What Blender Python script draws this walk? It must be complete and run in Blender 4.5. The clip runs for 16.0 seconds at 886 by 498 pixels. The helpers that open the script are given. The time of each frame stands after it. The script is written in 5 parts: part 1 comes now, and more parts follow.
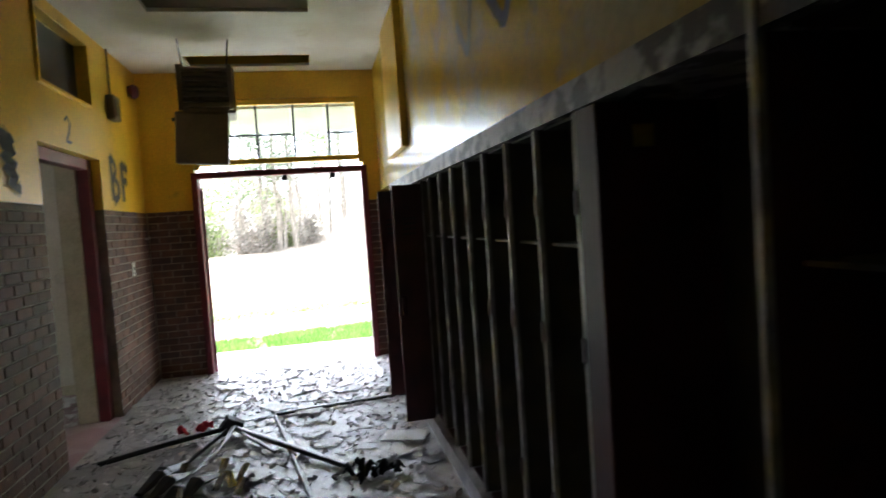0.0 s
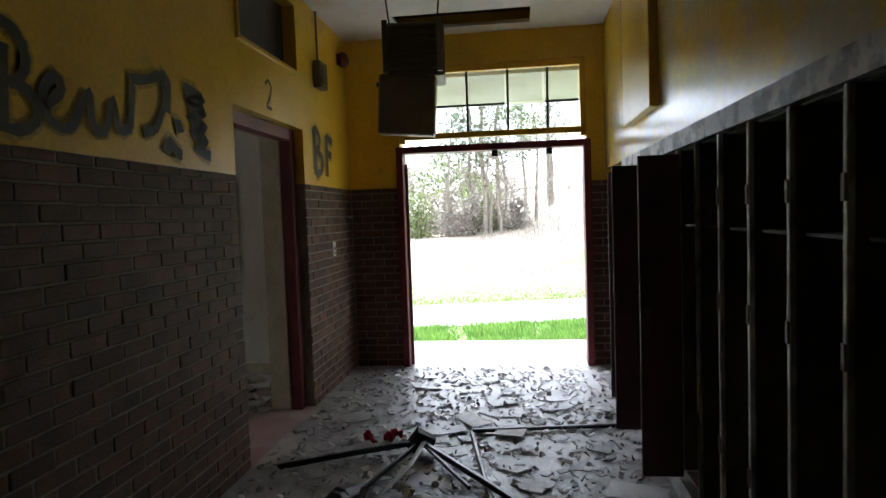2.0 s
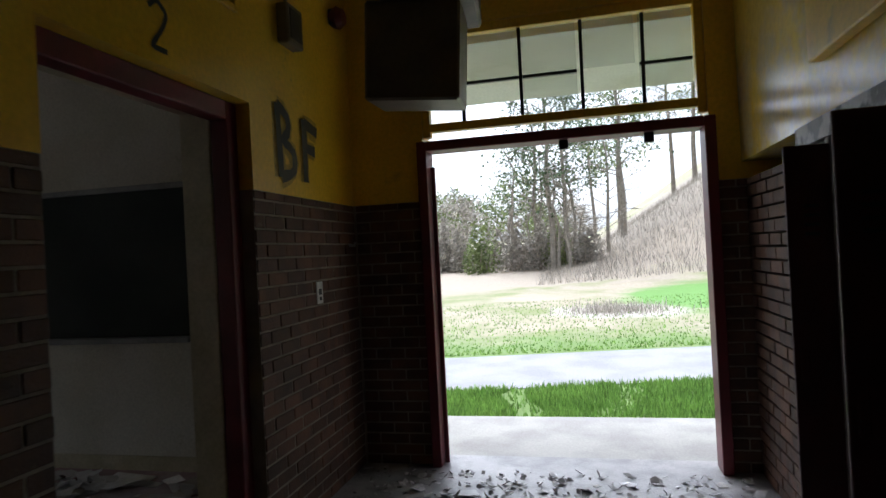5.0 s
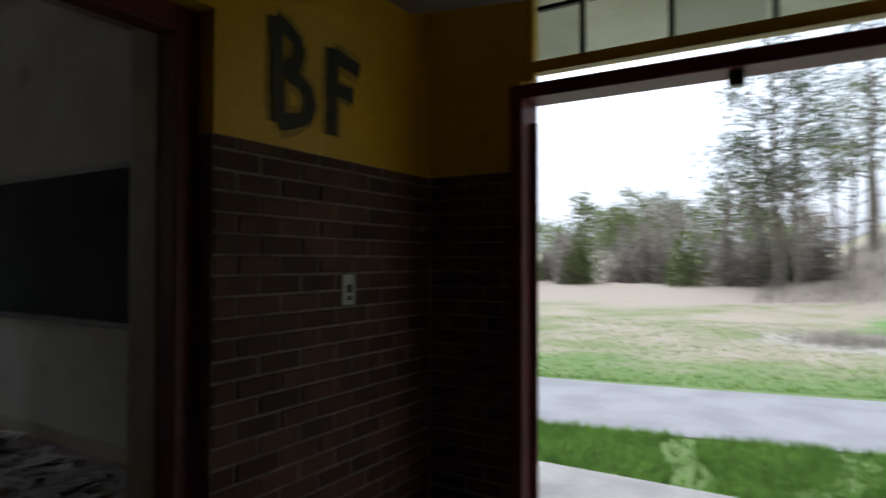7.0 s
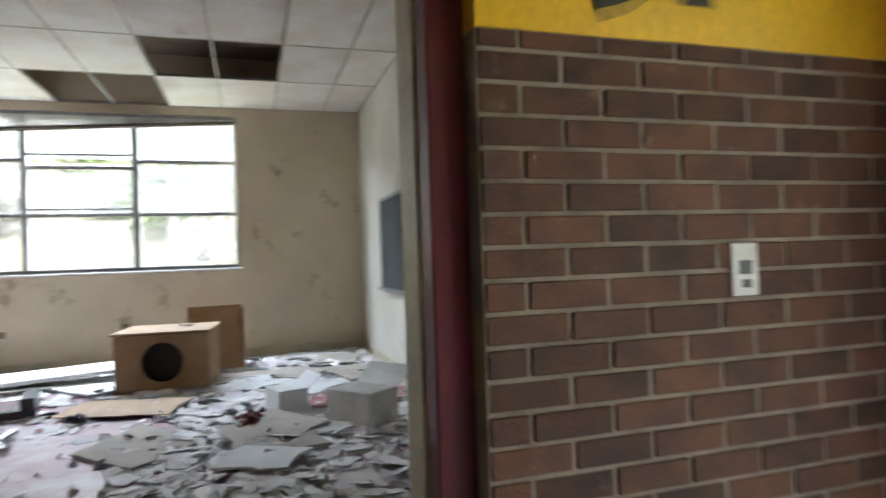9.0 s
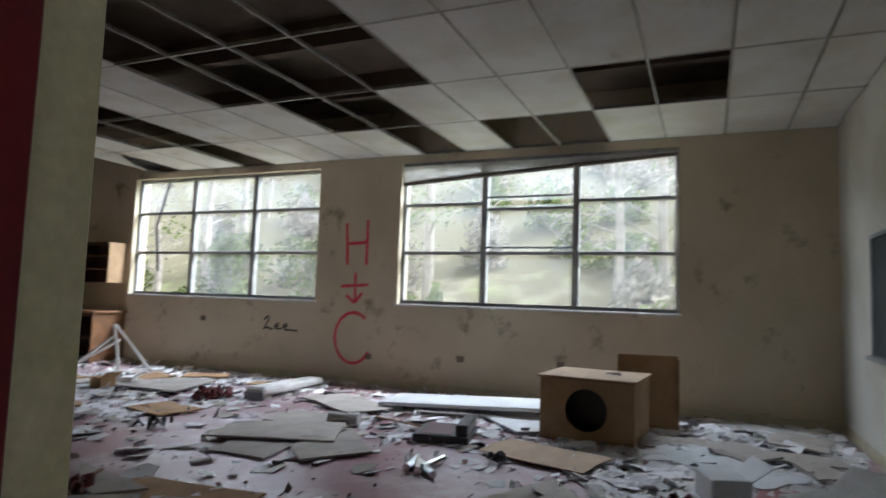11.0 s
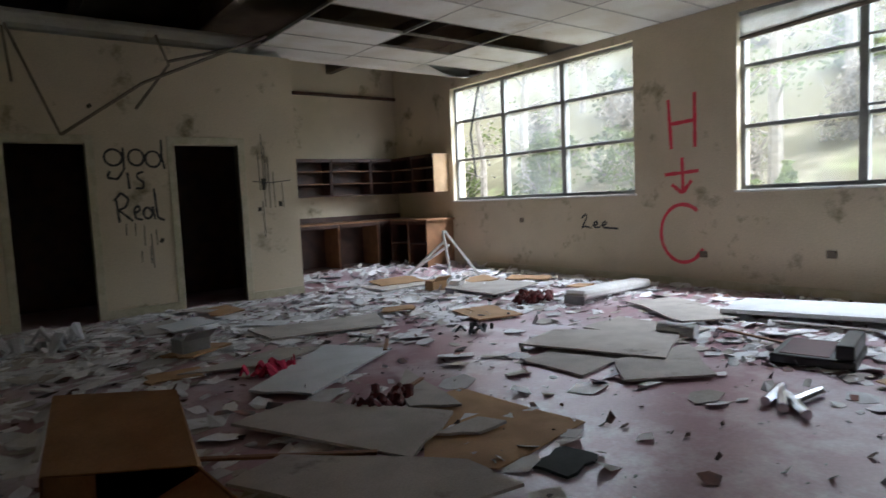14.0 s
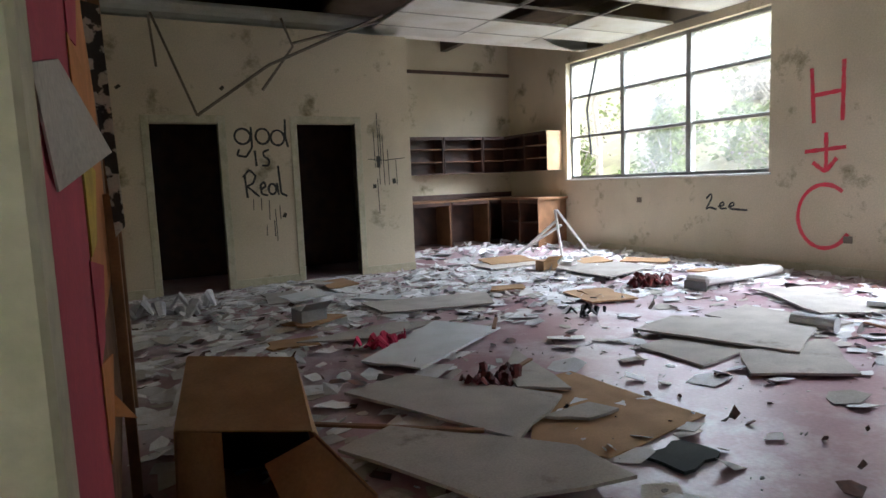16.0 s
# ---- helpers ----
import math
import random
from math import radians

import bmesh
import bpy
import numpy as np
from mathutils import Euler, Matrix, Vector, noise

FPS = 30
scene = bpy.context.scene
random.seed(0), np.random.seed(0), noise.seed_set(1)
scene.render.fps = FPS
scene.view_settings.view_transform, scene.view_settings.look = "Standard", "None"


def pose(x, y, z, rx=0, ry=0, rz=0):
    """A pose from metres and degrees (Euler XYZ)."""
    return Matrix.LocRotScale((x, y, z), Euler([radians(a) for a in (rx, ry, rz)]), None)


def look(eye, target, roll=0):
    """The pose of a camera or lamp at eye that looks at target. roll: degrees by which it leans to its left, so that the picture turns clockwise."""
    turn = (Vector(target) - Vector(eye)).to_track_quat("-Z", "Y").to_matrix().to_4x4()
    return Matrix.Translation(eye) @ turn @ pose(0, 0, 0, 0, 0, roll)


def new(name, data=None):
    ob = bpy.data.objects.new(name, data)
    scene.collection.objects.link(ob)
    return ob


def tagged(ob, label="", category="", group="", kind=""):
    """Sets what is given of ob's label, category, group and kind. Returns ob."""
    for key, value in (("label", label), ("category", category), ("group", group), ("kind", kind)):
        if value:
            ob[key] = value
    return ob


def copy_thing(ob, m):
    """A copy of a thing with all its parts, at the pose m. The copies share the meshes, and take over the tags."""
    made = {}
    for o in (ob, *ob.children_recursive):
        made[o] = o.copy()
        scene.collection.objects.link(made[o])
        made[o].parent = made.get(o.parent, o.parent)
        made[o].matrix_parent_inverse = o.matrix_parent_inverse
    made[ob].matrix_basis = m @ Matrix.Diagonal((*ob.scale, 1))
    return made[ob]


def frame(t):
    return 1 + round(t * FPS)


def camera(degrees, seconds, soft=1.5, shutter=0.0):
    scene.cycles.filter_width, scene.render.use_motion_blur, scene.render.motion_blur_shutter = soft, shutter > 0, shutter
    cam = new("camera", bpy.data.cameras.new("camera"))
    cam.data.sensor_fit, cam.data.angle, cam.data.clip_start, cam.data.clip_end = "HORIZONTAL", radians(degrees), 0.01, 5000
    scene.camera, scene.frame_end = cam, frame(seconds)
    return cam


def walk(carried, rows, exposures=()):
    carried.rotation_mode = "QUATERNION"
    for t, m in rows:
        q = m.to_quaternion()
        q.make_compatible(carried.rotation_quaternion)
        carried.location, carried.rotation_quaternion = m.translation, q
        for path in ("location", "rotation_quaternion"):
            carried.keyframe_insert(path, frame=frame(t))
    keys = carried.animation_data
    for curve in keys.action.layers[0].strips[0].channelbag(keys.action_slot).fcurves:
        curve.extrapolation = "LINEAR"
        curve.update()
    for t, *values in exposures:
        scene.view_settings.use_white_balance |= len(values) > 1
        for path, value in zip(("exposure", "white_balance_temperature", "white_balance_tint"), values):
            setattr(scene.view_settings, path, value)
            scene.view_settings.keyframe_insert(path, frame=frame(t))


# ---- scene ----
cam = camera(71.3, 16.0, shutter=0.5)
EXPOSURES = [(t, e, 5600, 10) for t, e in ((0, 3.4), (1, 2.95), (2.5, 2.25), (3.5, 1.6), (4, 1.4), (6.3, 0.6), (7.0, 0.35), (7.5, 0.5), (8.0, 1.7), (8.5, 3.0), (9.0, 3.65), (9.5, 3.35), (10, 2.85), (12.5, 2.0), (13.5, 2.15), (14.5, 2.7), (16, 3.2))]
PATH = [
    (0, (0.22, 0.293, 1.507), (0.621, 2.25, 1.407), -3.9),
    (0.5, (0.137, 0.491, 1.489), (0.368, 2.472, 1.34), -3.9),
    (1, (0.128, 0.732, 1.478), (0.145, 2.729, 1.364), -2.5),
    (1.5, (0.174, 1.005, 1.486), (-0.02, 2.991, 1.349), -1.8),
    (2, (0.152, 1.287, 1.49), (-0.094, 3.268, 1.38), -2.0),
    (2.5, (0.153, 1.601, 1.464), (-0.086, 3.584, 1.364), -2.4),
    (3, (0.164, 1.908, 1.446), (-0.16, 3.877, 1.313), -3.0),
    (3.5, (0.163, 2.263, 1.437), (-0.32, 4.202, 1.353), -2.0),
    (4, (0.063, 2.623, 1.426), (-0.434, 4.558, 1.336), -2.0),
    (4.2, (0.048, 2.757, 1.422), (-0.399, 4.706, 1.451), -3.0),
    (6.5, (0.148, 4.288, 1.401), (-0.443, 6.199, 1.364), -1.2),
    (7, (0.236, 4.634, 1.34), (-0.819, 6.332, 1.381), 0.1),
    (7.5, (0.234, 4.899, 1.263), (-1.179, 6.315, 1.263), -2.8),
    (8, (0.07, 5.153, 1.256), (-1.512, 6.374, 1.322), -1.8),
    (8.5, (-0.096, 5.348, 1.281), (-1.843, 6.32, 1.334), -2.3),
    (9, (-0.261, 5.504, 1.275), (-2.171, 6.094, 1.3), -1.9),
    (9.5, (-0.439, 5.65, 1.288), (-2.438, 5.7, 1.305), -1.0),
    (10, (-0.62, 5.707, 1.296), (-2.609, 5.5, 1.304), -2.7),
    (10.2, (-0.737, 5.695, 1.296), (-2.705, 5.357, 1.415), -1.3),
    (12.3, (-1.5, 5.546, 1.322), (-3.044, 4.278, 1.217), -3.7),
    (12.5, (-1.567, 5.491, 1.313), (-3.086, 4.193, 1.233), -4.4),
    (13, (-1.722, 5.343, 1.327), (-3.25, 4.054, 1.302), -3.4),
    (13.5, (-1.815, 5.264, 1.293), (-3.152, 3.781, 1.181), -2.5),
    (14, (-1.846, 5.233, 1.286), (-3.054, 3.647, 1.12), -2.6),
    (14.5, (-1.878, 5.205, 1.27), (-2.9, 3.495, 1.091), -3.1),
    (15, (-1.878, 5.194, 1.273), (-2.819, 3.439, 1.082), -3.0),
    (15.5, (-1.888, 5.177, 1.271), (-2.755, 3.39, 1.041), -2.8),
    (16, (-1.869, 5.183, 1.277), (-2.772, 3.412, 1.058), -2.3),
]
walk(cam, [(t, look(e, g, r)) for t, e, g, r in PATH], EXPOSURES)

# world, sun and sky
world = bpy.data.worlds.new("world")
scene.world = world
world.use_nodes = True
wn = world.node_tree.nodes
sky = wn.new("ShaderNodeTexSky")
sky.sky_type, sky.sun_disc = "NISHITA", False
sky.sun_elevation, sky.sun_rotation = radians(54), radians(-22)
sky.air_density, sky.dust_density = 1.0, 4.0
soft_sky = wn.new("ShaderNodeHueSaturation")
soft_sky.inputs["Saturation"].default_value = 0.12
world.node_tree.links.new(sky.outputs[0], soft_sky.inputs["Color"])
world.node_tree.links.new(soft_sky.outputs[0], wn["Background"].inputs[0])
wn["Background"].inputs[1].default_value = 0.15
sun = new("sun", bpy.data.lights.new("sun", "SUN"))
sun.data.energy, sun.data.angle, sun.data.color = 1.5, radians(40), (1, 0.97, 0.93)
sun.matrix_world = look((-10, 24, 36), (0, 0, 0))

# added area lamp outside above each classroom window, standing in for open sky
for y0, y1 in ((-4.0, 0.03), (1.47, 5.34)):
    sky_fill = new("sky_fill", bpy.data.lights.new("sky_fill", "AREA"))
    sky_fill.data.shape, sky_fill.data.size, sky_fill.data.size_y = "RECTANGLE", y1 - y0, 0.8
    sky_fill.data.energy, sky_fill.data.color = 72, (0.93, 0.97, 1)
    sky_fill.matrix_world = pose(-10.05, (y0 + y1) / 2, 3.9, 0, 0, 90) @ pose(0, 0, 0, -50, 0, 0)

# ---- materials ----
MATS = {}


def mat(name, c1, c2=None, rough=0.8, scale=6.0, fine=60.0, bump=0.15, metal=0.0, low=0.4, high=0.62, piece=0.0, c3=None, stain=1.2, reach=(0.58, 0.7)):
    """Two colours mixed by a coarse noise, a fine grain in value and bump, optional stains of a third colour, optional change from piece to piece."""
    if name in MATS:
        return MATS[name]
    m = bpy.data.materials.new(name)
    m.use_nodes = True
    n, link = m.node_tree.nodes, m.node_tree.links.new
    b = n["Principled BSDF"]
    b.inputs["Roughness"].default_value, b.inputs["Metallic"].default_value = rough, metal
    geo = n.new("ShaderNodeNewGeometry")
    big = n.new("ShaderNodeTexNoise")
    big.inputs["Scale"].default_value, big.inputs["Detail"].default_value = scale, 6
    small = n.new("ShaderNodeTexNoise")
    small.inputs["Scale"].default_value, small.inputs["Detail"].default_value = fine, 4
    link(geo.outputs["Position"], big.inputs["Vector"])
    link(geo.outputs["Position"], small.inputs["Vector"])
    ramp = n.new("ShaderNodeMapRange")
    ramp.inputs["From Min"].default_value, ramp.inputs["From Max"].default_value = low, high
    link(big.outputs[0], ramp.inputs[0])
    mix = n.new("ShaderNodeMix")
    mix.data_type = "RGBA"
    mix.inputs[6].default_value = (*c1, 1)
    mix.inputs[7].default_value = (*(c2 or tuple(v * 0.7 for v in c1)), 1)
    link(ramp.outputs[0], mix.inputs[0])
    out = mix.outputs[2]
    if c3:
        st = n.new("ShaderNodeTexNoise")
        st.inputs["Scale"].default_value, st.inputs["Detail"].default_value, st.inputs["Roughness"].default_value = stain, 9, 0.65
        link(geo.outputs["Position"], st.inputs["Vector"])
        sr = n.new("ShaderNodeMapRange")
        sr.inputs["From Min"].default_value, sr.inputs["From Max"].default_value = reach
        link(st.outputs[0], sr.inputs[0])
        mx = n.new("ShaderNodeMix")
        mx.data_type = "RGBA"
        mx.inputs[7].default_value = (*c3, 1)
        link(sr.outputs[0], mx.inputs[0])
        link(out, mx.inputs[6])
        out = mx.outputs[2]
    hsv = n.new("ShaderNodeHueSaturation")
    link(out, hsv.inputs["Color"])
    val = n.new("ShaderNodeMapRange")
    val.inputs["To Min"].default_value, val.inputs["To Max"].default_value = 0.75, 1.25
    link(small.outputs[0], val.inputs[0])
    last = val.outputs[0]
    if piece:
        info = n.new("ShaderNodeObjectInfo")
        isl = n.new("ShaderNodeNewGeometry")
        add = n.new("ShaderNodeMath")
        link(info.outputs["Random"], add.inputs[0])
        link(isl.outputs["Random Per Island"], add.inputs[1])
        fr = n.new("ShaderNodeMath")
        fr.operation = "FRACT"
        link(add.outputs[0], fr.inputs[0])
        pr = n.new("ShaderNodeMapRange")
        pr.inputs["To Min"].default_value, pr.inputs["To Max"].default_value = 1 - piece, 1 + piece
        link(fr.outputs[0], pr.inputs[0])
        mul = n.new("ShaderNodeMath")
        mul.operation = "MULTIPLY"
        link(pr.outputs[0], mul.inputs[0])
        link(last, mul.inputs[1])
        last = mul.outputs[0]
    link(last, hsv.inputs["Value"])
    link(hsv.outputs[0], b.inputs["Base Color"])
    if bump:
        bp = n.new("ShaderNodeBump")
        bp.inputs["Strength"].default_value, bp.inputs["Distance"].default_value = bump, 0.01
        link(small.outputs[0], bp.inputs["Height"])
        link(bp.outputs[0], b.inputs["Normal"])
    MATS[name] = m
    return m


def glass_mat(name, rough, tint, haze):
    m = bpy.data.materials.new(name)
    m.use_nodes = True
    n, link = m.node_tree.nodes, m.node_tree.links.new
    n.remove(n["Principled BSDF"])
    tr, gl, mx = n.new("ShaderNodeBsdfTransparent"), n.new("ShaderNodeBsdfGlossy"), n.new("ShaderNodeMixShader")
    tr.inputs[0].default_value = (*tint, 1)
    gl.inputs["Roughness"].default_value = rough
    mx.inputs[0].default_value = 0.06
    link(tr.outputs[0], mx.inputs[1])
    link(gl.outputs[0], mx.inputs[2])
    # dusty glass; its translucent share also puts outdoor haze and brightness into panes
    tl, haze_mix = n.new("ShaderNodeBsdfTranslucent"), n.new("ShaderNodeMixShader")
    tl.inputs[0].default_value = (0.85, 0.86, 0.84, 1)
    haze_noise = n.new("ShaderNodeTexNoise")
    haze_noise.inputs["Scale"].default_value = 2.3
    reach = n.new("ShaderNodeMapRange")
    reach.inputs["From Min"].default_value, reach.inputs["From Max"].default_value = 0.3, 0.75
    reach.inputs["To Min"].default_value, reach.inputs["To Max"].default_value = haze * 0.5, haze * 1.5
    geo = n.new("ShaderNodeNewGeometry")
    link(geo.outputs["Position"], haze_noise.inputs["Vector"])
    link(haze_noise.outputs[0], reach.inputs[0])
    link(reach.outputs[0], haze_mix.inputs[0])
    link(mx.outputs[0], haze_mix.inputs[1])
    link(tl.outputs[0], haze_mix.inputs[2])
    link(haze_mix.outputs[0], n["Material Output"].inputs[0])
    return m


YELLOW = mat("yellow_gloss_paint", (0.76, 0.46, 0.012), (0.68, 0.40, 0.01), 0.34, 2.5, 40, 0.06, c3=(0.30, 0.2, 0.05), stain=2.2, reach=(0.64, 0.76))
YELLOW_WORN = mat("worn_yellow_gloss_paint", (0.74, 0.47, 0.02), (0.66, 0.47, 0.10), 0.22, 1.8, 30, 0.05, c3=(0.55, 0.47, 0.32), stain=1.4, reach=(0.48, 0.62))
BRICK = mat("brown_brick", (0.118, 0.05, 0.025), (0.066, 0.031, 0.019), 0.75, 7, 90, 0.5, piece=0.35, c3=(0.2, 0.13, 0.085), stain=9, reach=(0.62, 0.75))
MORTAR = mat("grey_mortar", (0.3, 0.25, 0.195), (0.21, 0.172, 0.135), 0.95, 8, 120, 0.5)
REDPAINT = mat("dark_red_paint", (0.15, 0.012, 0.022), (0.10, 0.010, 0.016), 0.45, 5, 50, 0.08)
CREAM = mat("cream_wall_paint", (0.62, 0.53, 0.38), (0.55, 0.47, 0.33), 0.7, 1.2, 60, 0.12, c3=(0.2, 0.165, 0.085), stain=2.1, reach=(0.585, 0.71))
CREAMTRIM = mat("cream_trim_paint", (0.55, 0.50, 0.36), (0.46, 0.42, 0.28), 0.5, 6, 50, 0.1)
WHITEWALL = mat("whitewashed_wall_paint", (0.66, 0.64, 0.57), (0.58, 0.55, 0.46), 0.7, 1.5, 60, 0.12, c3=(0.36, 0.33, 0.22), stain=2.4, reach=(0.62, 0.74))
CEILWHITE = mat("white_ceiling_board", (0.70, 0.68, 0.63), (0.62, 0.58, 0.50), 0.9, 2, 90, 0.2, piece=0.08, c3=(0.36, 0.25, 0.12), stain=1.1, reach=(0.62, 0.76))
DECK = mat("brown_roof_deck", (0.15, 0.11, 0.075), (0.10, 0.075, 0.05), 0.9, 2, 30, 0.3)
GRIDMETAL = mat("dull_white_metal", (0.40, 0.38, 0.33), (0.30, 0.27, 0.22), 0.5, 8, 60, 0.05, metal=0.2)
PINKFLOOR = mat("dusty_mauve_floor", (0.34, 0.19, 0.21), (0.40, 0.24, 0.26), 0.36, 1.6, 45, 0.12, c3=(0.58, 0.52, 0.55), stain=1.1, reach=(0.47, 0.66))
CONCRETE = mat("grey_littered_concrete", (0.38, 0.36, 0.365), (0.25, 0.235, 0.24), 0.42, 5, 70, 0.4, c3=(0.44, 0.42, 0.42), stain=2.6, reach=(0.5, 0.62))
FLAKE = mat("grey_paint_flake", (0.6, 0.58, 0.59), (0.33, 0.31, 0.31), 0.6, 9, 80, 0.3, piece=0.55)
PAPER = mat("white_paper", (0.80, 0.79, 0.80), (0.72, 0.70, 0.69), 0.8, 12, 120, 0.1, piece=0.25)
PANEL = mat("grey_ceiling_board_back", (0.50, 0.455, 0.405), (0.42, 0.38, 0.335), 0.9, 4, 90, 0.25, piece=0.12, c3=(0.19, 0.16, 0.13), stain=3, reach=(0.6, 0.74))
PANELWHITE = mat("pale_grey_board", (0.72, 0.73, 0.74), (0.64, 0.65, 0.65), 0.7, 4, 90, 0.15)
CARD = mat("brown_cardboard", (0.44, 0.27, 0.135), (0.36, 0.215, 0.105), 0.85, 5, 80, 0.12)
PLY = mat("tan_plywood", (0.42, 0.28, 0.15), (0.36, 0.235, 0.12), 0.7, 6, 60, 0.12)
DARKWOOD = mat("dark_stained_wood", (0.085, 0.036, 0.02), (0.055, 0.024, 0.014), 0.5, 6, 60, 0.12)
MIDWOOD = mat("worn_brown_wood", (0.27, 0.135, 0.062), (0.2, 0.1, 0.045), 0.6, 6, 60, 0.12)
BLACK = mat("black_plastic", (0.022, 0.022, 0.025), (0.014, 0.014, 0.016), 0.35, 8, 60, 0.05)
DARKMETAL = mat("dark_locker_steel", (0.085, 0.02, 0.02), (0.055, 0.015, 0.015), 0.6, 5, 40, 0.06)
# one dark brown for the locker insides and the wall behind
LOCKERIN = mat("dark_brown_locker_inside", (0.085, 0.075, 0.05), (0.05, 0.043, 0.03), 0.7, 5, 40, 0.06)
EDGEMETAL = mat("bare_steel_edge", (0.55, 0.53, 0.5), (0.3, 0.28, 0.27), 0.6, 9, 60, 0.05, metal=0.3)
LEDGE = mat("peeling_ledge_paint", (0.40, 0.37, 0.36), (0.06, 0.05, 0.05), 0.5, 9, 60, 0.2, low=0.46, high=0.54)
HEATER = mat("brown_heater_enamel", (0.17, 0.13, 0.09), (0.12, 0.09, 0.06), 0.45, 4, 50, 0.05)
SPRAY = mat("black_spray_paint", (0.03, 0.028, 0.022), (0.05, 0.04, 0.02), 0.6, 14, 120, 0.02)
MARKER = mat("black_marker", (0.02, 0.02, 0.02), (0.03, 0.03, 0.03), 0.5, 14, 120, 0)
REDSPRAY = mat("red_spray_paint", (0.72, 0.035, 0.075), (0.62, 0.08, 0.1), 0.6, 14, 120, 0.02)
ALU = mat("grey_window_frame_paint", (0.36, 0.36, 0.34), (0.28, 0.28, 0.26), 0.5, 6, 60, 0.06)
BOARD = mat("dark_slate_board", (0.03, 0.037, 0.035), (0.05, 0.058, 0.054), 0.85, 1.6, 60, 0.05)
PINKPAPER = mat("crimson_backing_paper", (0.48, 0.06, 0.10), (0.40, 0.05, 0.085), 0.8, 3, 60, 0.08)
ORANGEPAPER = mat("orange_backing_paper", (0.55, 0.22, 0.07), (0.46, 0.18, 0.05), 0.8, 4, 60, 0.08)
TORNYELLOW = mat("torn_yellow_paper", (0.6, 0.42, 0.06), rough=0.8)
BORDER = mat("black_and_white_border", (0.04, 0.04, 0.04), (0.5, 0.48, 0.42), 0.8, 14, 90, 0.1, low=0.5, high=0.53)
CORK = mat("brown_fibre_board", (0.23, 0.13, 0.075), (0.15, 0.08, 0.045), 0.9, 9, 90, 0.3)
GREY = mat("grey_painted_metal", (0.30, 0.30, 0.30), (0.22, 0.22, 0.22), 0.45, 6, 60, 0.05)
WHITEPAINT = mat("chipped_white_paint", (0.68, 0.67, 0.64), (0.58, 0.56, 0.52), 0.55, 6, 60, 0.08)
PINKCLOTH = mat("hot_pink_cloth", (0.70, 0.05, 0.14), (0.55, 0.04, 0.10), 0.9, 12, 120, 0.3)
DARKRED = mat("dark_red_tinsel", (0.16, 0.02, 0.02), (0.08, 0.012, 0.012), 0.4, 20, 160, 0.3)
SILVER = mat("crumpled_silver_foil", (0.75, 0.76, 0.78), (0.6, 0.6, 0.62), 0.2, 10, 80, 0.2, metal=0.9)
BARK = mat("grey_brown_bark", (0.36, 0.32, 0.27), (0.26, 0.23, 0.19), 0.95, 5, 40, 0.4)
# leaf, needle and brush colours made paler to carry the distance haze
LEAF = mat("hazed_spring_green_leaves", (0.22, 0.26, 0.10), (0.16, 0.20, 0.08), 0.7, 0.6, 9, 0, piece=0.4)
PINE = mat("hazed_dark_pine_needles", (0.14, 0.18, 0.10), (0.10, 0.14, 0.075), 0.8, 0.6, 9, 0, piece=0.4)
BRUSH = mat("hazed_dry_grey_brush", (0.44, 0.40, 0.35), (0.34, 0.31, 0.26), 0.9, 0.8, 9, 0, piece=0.4)
GRASS = mat("fresh_green_grass", (0.20, 0.34, 0.07), (0.15, 0.27, 0.055), 0.8, 2, 30, 0, piece=0.4)
ROADMAT = mat("pale_worn_asphalt", (0.36, 0.35, 0.36), (0.29, 0.285, 0.29), 0.9, 1.5, 40, 0.2)
SLAB = mat("pale_concrete_slab", (0.42, 0.40, 0.37), (0.33, 0.31, 0.29), 0.85, 2.5, 60, 0.25)
FIELD = mat("mown_spring_field", (0.36, 0.32, 0.21), (0.24, 0.27, 0.11), 0.95, 0.5, 9, 0.4, low=0.42, high=0.58, c3=(0.42, 0.35, 0.26), stain=0.3, reach=(0.45, 0.6))


def patches(m, spots):
    """Lays patches of another growth over the ground: centre, half sizes, colour, each with a ragged edge."""
    n, link = m.node_tree.nodes, m.node_tree.links.new
    hsv = next(k for k in n if k.type == "HUE_SAT")
    out = hsv.inputs["Color"].links[0].from_socket
    geo, ragged = n.new("ShaderNodeNewGeometry"), n.new("ShaderNodeTexNoise")
    ragged.inputs["Scale"].default_value, ragged.inputs["Detail"].default_value = 0.9, 8
    link(geo.outputs["Position"], ragged.inputs["Vector"])
    for (x, y), (w, d), colour in spots:
        local, length, add, edge, mix = n.new("ShaderNodeMapping"), n.new("ShaderNodeVectorMath"), n.new("ShaderNodeMath"), n.new("ShaderNodeMapRange"), n.new("ShaderNodeMix")
        local.vector_type = "POINT"
        local.inputs["Scale"].default_value = (1 / w, 1 / d, 0)
        local.inputs["Location"].default_value = (-x / w, -y / d, 0)
        link(geo.outputs["Position"], local.inputs["Vector"])
        length.operation = "LENGTH"
        link(local.outputs[0], length.inputs[0])
        link(length.outputs["Value"], add.inputs[0])
        link(ragged.outputs[0], add.inputs[1])
        edge.inputs["From Min"].default_value, edge.inputs["From Max"].default_value = 1.65, 1.35
        link(add.outputs[0], edge.inputs[0])
        mix.data_type = "RGBA"
        link(edge.outputs[0], mix.inputs[0])
        link(out, mix.inputs[6])
        mix.inputs[7].default_value = (*colour, 1)
        out = mix.outputs[2]
    link(out, hsv.inputs["Color"])


